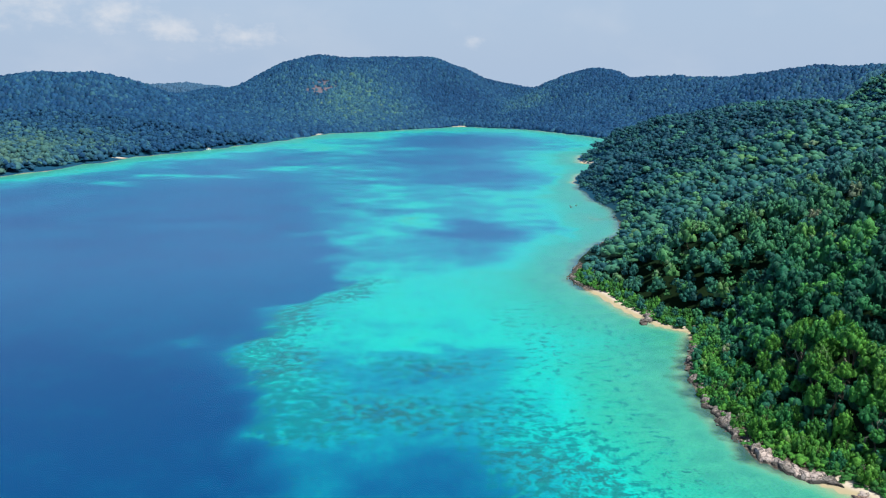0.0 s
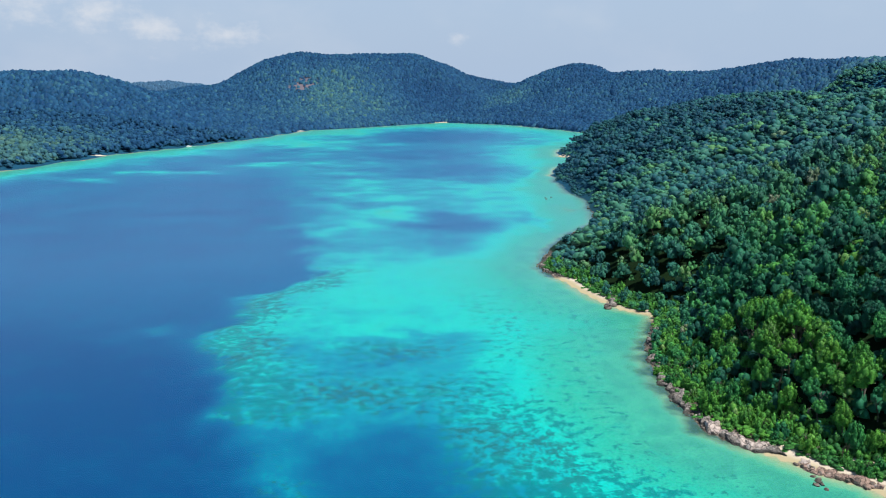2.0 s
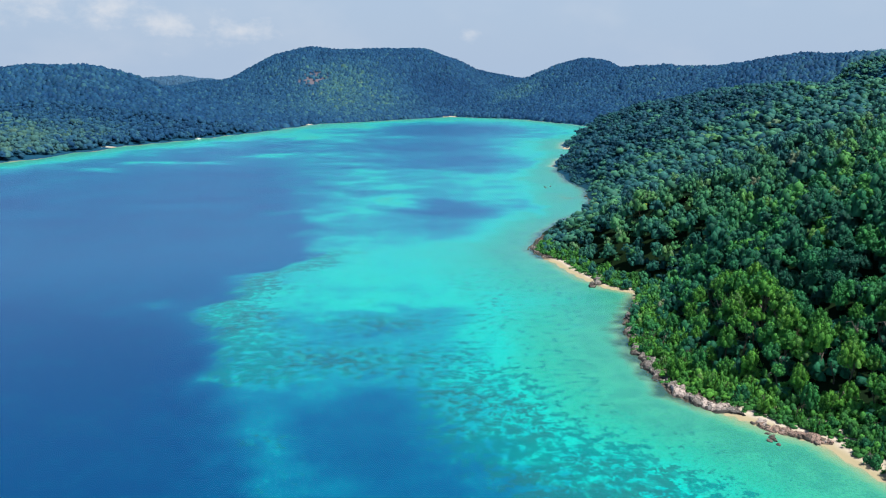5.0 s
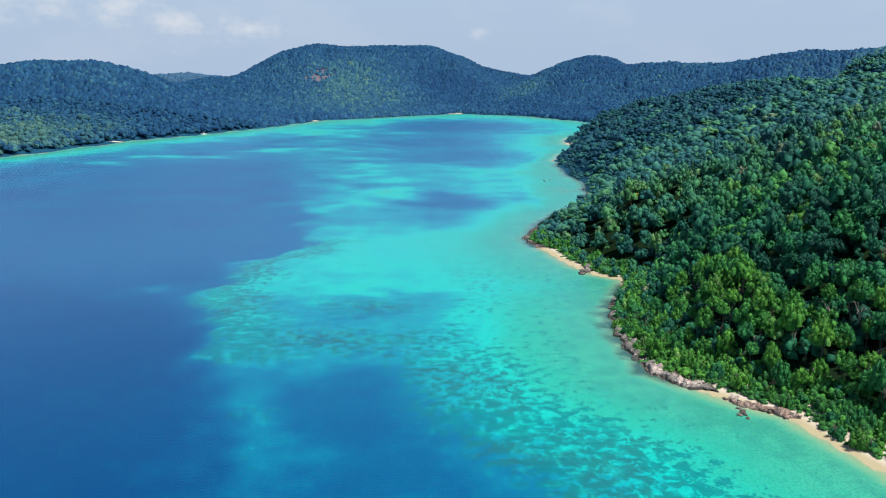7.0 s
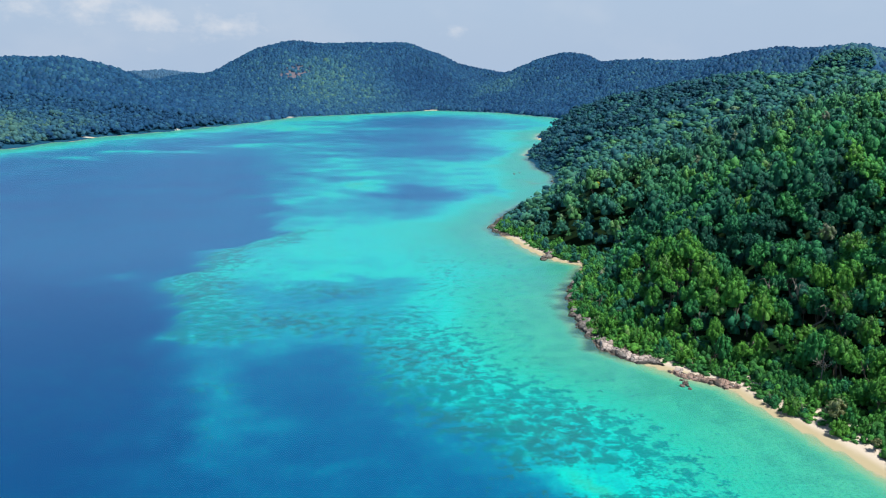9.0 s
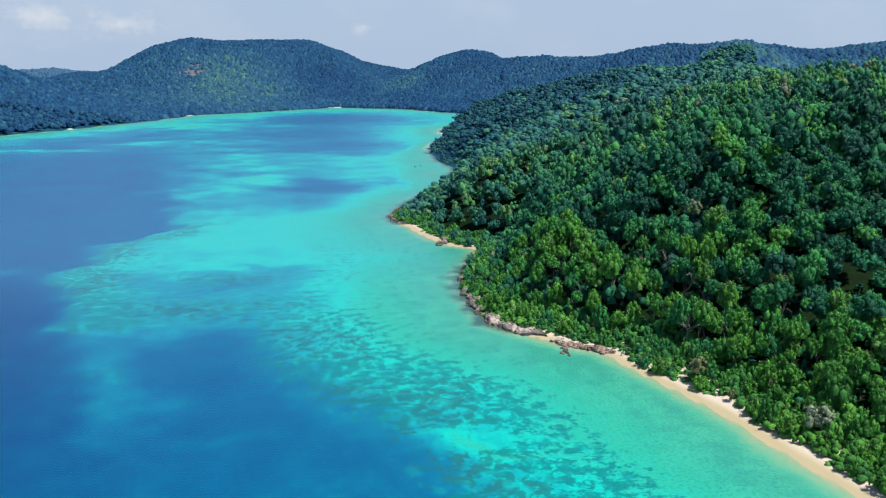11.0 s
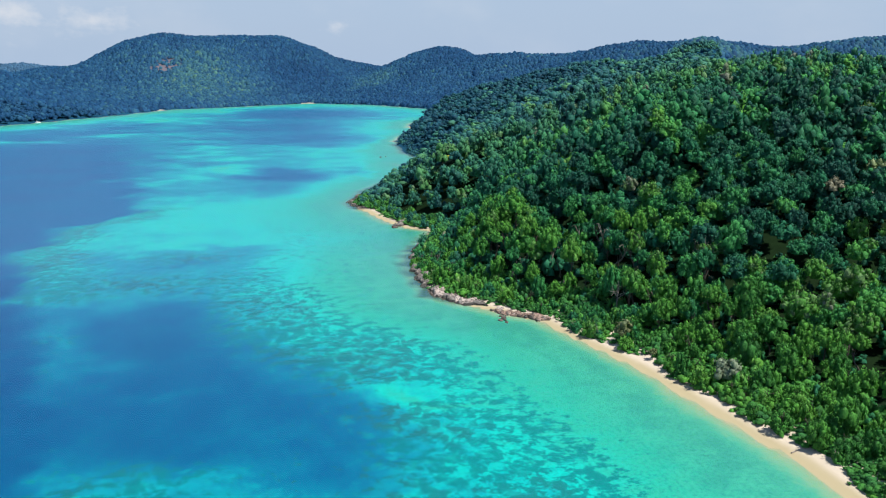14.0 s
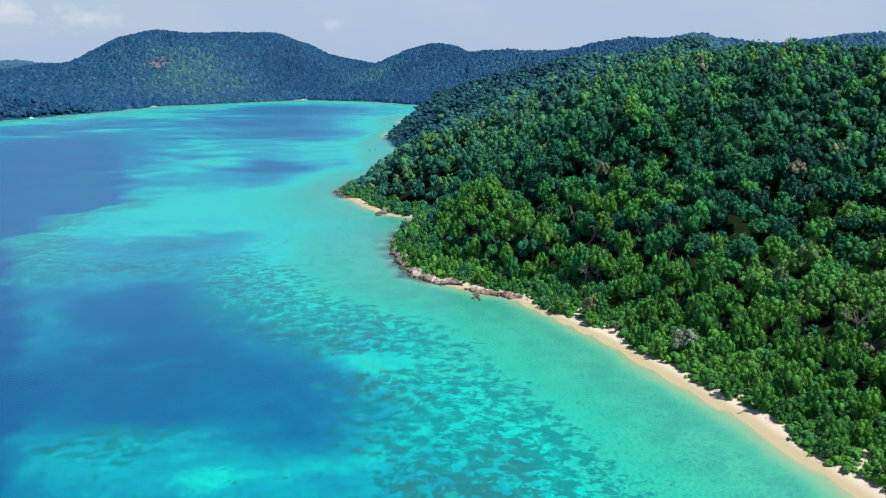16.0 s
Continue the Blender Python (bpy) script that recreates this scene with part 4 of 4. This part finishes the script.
rock_ledge([(144, 220), (138, 224), (131, 230), (126, 237)], 3.4, 1.9, 63, "low brown rock ledge at the end of the beach", -0.4, BROWN_LEDGE)
rock_ledge([(93, 503), (86, 516), (83, 532), (87, 556), (97, 590)], 2.8, 1.5, 65, "weathered rock ledge round the wooded tip")
rock_ledge([(114, 448), (110, 437), (104, 428)], 3.6, 2.2, 66, "dark broken rock crossing the small beach", 0.0)
rocks_along([(117, 248), (106, 265), (104, 285), (104, 305), (105, 330), (109, 358), (117, 382)], 70, 1.1, 0.8, "boulders at the foot of the rocky point", 0.9)
rocks_along([(119, 249), (109, 263)], 5, 1.6, 0.9, "pale boulders by the rocky point", 0.1)
rocks_along([(142, 220), (136, 225), (130, 231), (126, 239)], 30, 1.5, 1.2, "boulders at the end of the beach", 0.6)
rocks_along([(129, 232), (127, 222)], 9, 1.4, 1.0, "boulders running into shallow water", 0.9)
rocks_along([(112, 447), (111, 436), (106, 428)], 22, 2.2, 1.6, "boulders on the small beach", 0.45)
rocks_along([(93, 505), (85, 520), (83, 534), (89, 560)], 30, 1.1, 1.5, "boulders on the tip", 0.6)
rocks_along([(118, 650), (158, 724), (165, 788), (175, 860)], 30, 1.4, 1.5, "boulders along the far side of the headland", 0.8)
rocks_along([(139, 895), (133, 880)], 4, 1.8, 2.0, "rocks standing in the far cove", 1.0)


# ---- driftwood and a fallen tree ----
def driftwood(x, y, length, turn, seed):
    z, _ = ground_at(np.array([float(x)]), np.array([float(y)]))
    r = np.random.RandomState(seed)
    bm = bmesh.new()
    bend = r.uniform(-0.15, 0.15) * length
    tube(bm, [(-length / 2, 0, 0.12), (-length / 6, bend, 0.14), (length / 5, bend * 0.6, 0.13), (length / 2, -bend, 0.2)], [0.2, 0.19, 0.15, 0.07], 7)
    for k in range(3):
        at = r.uniform(-0.1, 0.4) * length
        tube(bm, [(at, bend * 0.6, 0.15), (at + r.uniform(0.2, 0.6), r.uniform(-0.9, 0.9), r.uniform(0.3, 0.8))], [0.08, 0.03], 5)
    me = bpy.data.meshes.new("driftwood_log")
    bm.to_mesh(me)
    bm.free()
    me.materials.append(BARE_BARK)
    ob = new("driftwood_log", me)
    ob.location, ob.rotation_euler[2] = (x, y, float(z[0])), turn
    tagged(ob, "weathered grey driftwood log lying on the pale sand", "driftwood", "driftwood on the beach")


for x, y, length, turn, seed in ((171, 100, 2.4, 0.4, 1), (165, 156, 4.5, 1.9, 2), (160, 178, 3.2, 0.9, 3), (176, 78, 3.0, 2.2, 4), (148, 214, 3.4, 1.2, 5), (107, 455, 4.0, 2.0, 6)):
    driftwood(x, y, length, turn, seed)

fallen = new("fallen_tree", limbs_mesh(np.random.RandomState(12), 13, BARE_BARK, 7, 0.3, 6))
fallen.location, fallen.rotation_euler = (113, 372, 0.8), (radians(94), 0, radians(75))
tagged(fallen, "bare grey fallen tree reaching from the rocks into shallow water", "tree")


# ---- boat moored off the far shore ----
def paint(name, colour, rough=0.35):
    m, nt, p = material(name)
    pos = node(nt, "TexCoord").outputs["Object"]
    p.inputs["Roughness"].default_value = rough
    worn = noise_tex(nt, pos, 2.0, 5)
    nt.links.new(mix(nt, smooth(nt, worn, 0.4, 0.8), colour, tuple(0.8 * c for c in colour)), p.inputs["Base Color"])
    return m


def boat(x, y, turn, length, label):
    thing = new("boat")
    thing.location, thing.rotation_euler[2] = (x, y, 0.0), turn
    tagged(thing, label, "boat")
    n, verts, faces = 13, [], []
    for k in range(n):  # hull sections from stern to bow
        u = k / (n - 1)
        w = 0.16 * length * (1 - max(0, u - 0.45) ** 2 * 3.1) * (0.85 + 0.15 * min(1, u * 4))
        deck, keel = 0.11 * length * (0.8 + 0.5 * u * u), -0.05 * length * (1 - u ** 4)
        at = (u - 0.5) * length
        for a, b in ((-1, deck), (-0.8, 0.03 * length), (-0.3, keel), (0.3, keel), (0.8, 0.03 * length), (1, deck), (0.86, deck), (0.7, deck * 0.45), (-0.7, deck * 0.45), (-0.86, deck)):
            verts.append((at, a * max(w, 0.02), b))
    for k in range(n - 1):
        for c in range(10):
            a, b = k * 10 + c, k * 10 + (c + 1) % 10
            faces.append((a, a + 10, b + 10, b))
    me = mesh_from("hull", verts, faces, WHITE_PAINT, True)
    part("hull", me, thing)

    def block(name, size, at, mat, label="", under=None):
        bm = bmesh.new()
        bmesh.ops.create_cube(bm, size=1.0)
        bmesh.ops.scale(bm, vec=size, verts=bm.verts)
        bmesh.ops.bevel(bm, geom=bm.edges[:], offset=0.12 * min(size), segments=2, affect="EDGES")
        bmesh.ops.translate(bm, vec=at, verts=bm.verts)
        m = bpy.data.meshes.new(name)
        bm.to_mesh(m)
        bm.free()
        m.materials.append(mat)
        return part(name, m, under or thing, label)

    L = length
    cabin = block("cabin", (0.28 * L, 0.19 * L, 0.14 * L), (0.05 * L, 0, 0.14 * L), WHITE_PAINT)
    block("windscreen", (0.03 * L, 0.17 * L, 0.06 * L), (0.19 * L, 0, 0.17 * L), DARK_PAINT, "dark tinted windscreen", cabin)
    roof = block("roof", (0.46 * L, 0.23 * L, 0.02 * L), (-0.04 * L, 0, 0.245 * L), WHITE_PAINT)
    for sx in (-0.24, 0.14):
        for sy in (-0.1, 0.1):
            bm = bmesh.new()
            tube(bm, [(sx * L, sy * L, 0.05 * L), (sx * L, sy * L, 0.24 * L)], [0.006 * L, 0.006 * L], 8)
            m = bpy.data.meshes.new("roof_post")
            bm.to_mesh(m)
            bm.free()
            m.materials.append(DARK_PAINT)
            part("roof_post", m, roof)
    for sy in (-0.05, 0.05):
        block("outboard_motor", (0.05 * L, 0.04 * L, 0.12 * L), (-0.52 * L, sy * L, 0.08 * L), DARK_PAINT, "black outboard motor")


WHITE_PAINT, DARK_PAINT = paint("white_paint", (0.78, 0.78, 0.76)), paint("dark_paint", (0.03, 0.03, 0.035))
boat(-468, 1696, 0.5, 11.0, "small white motor boat moored off the wooded shore")
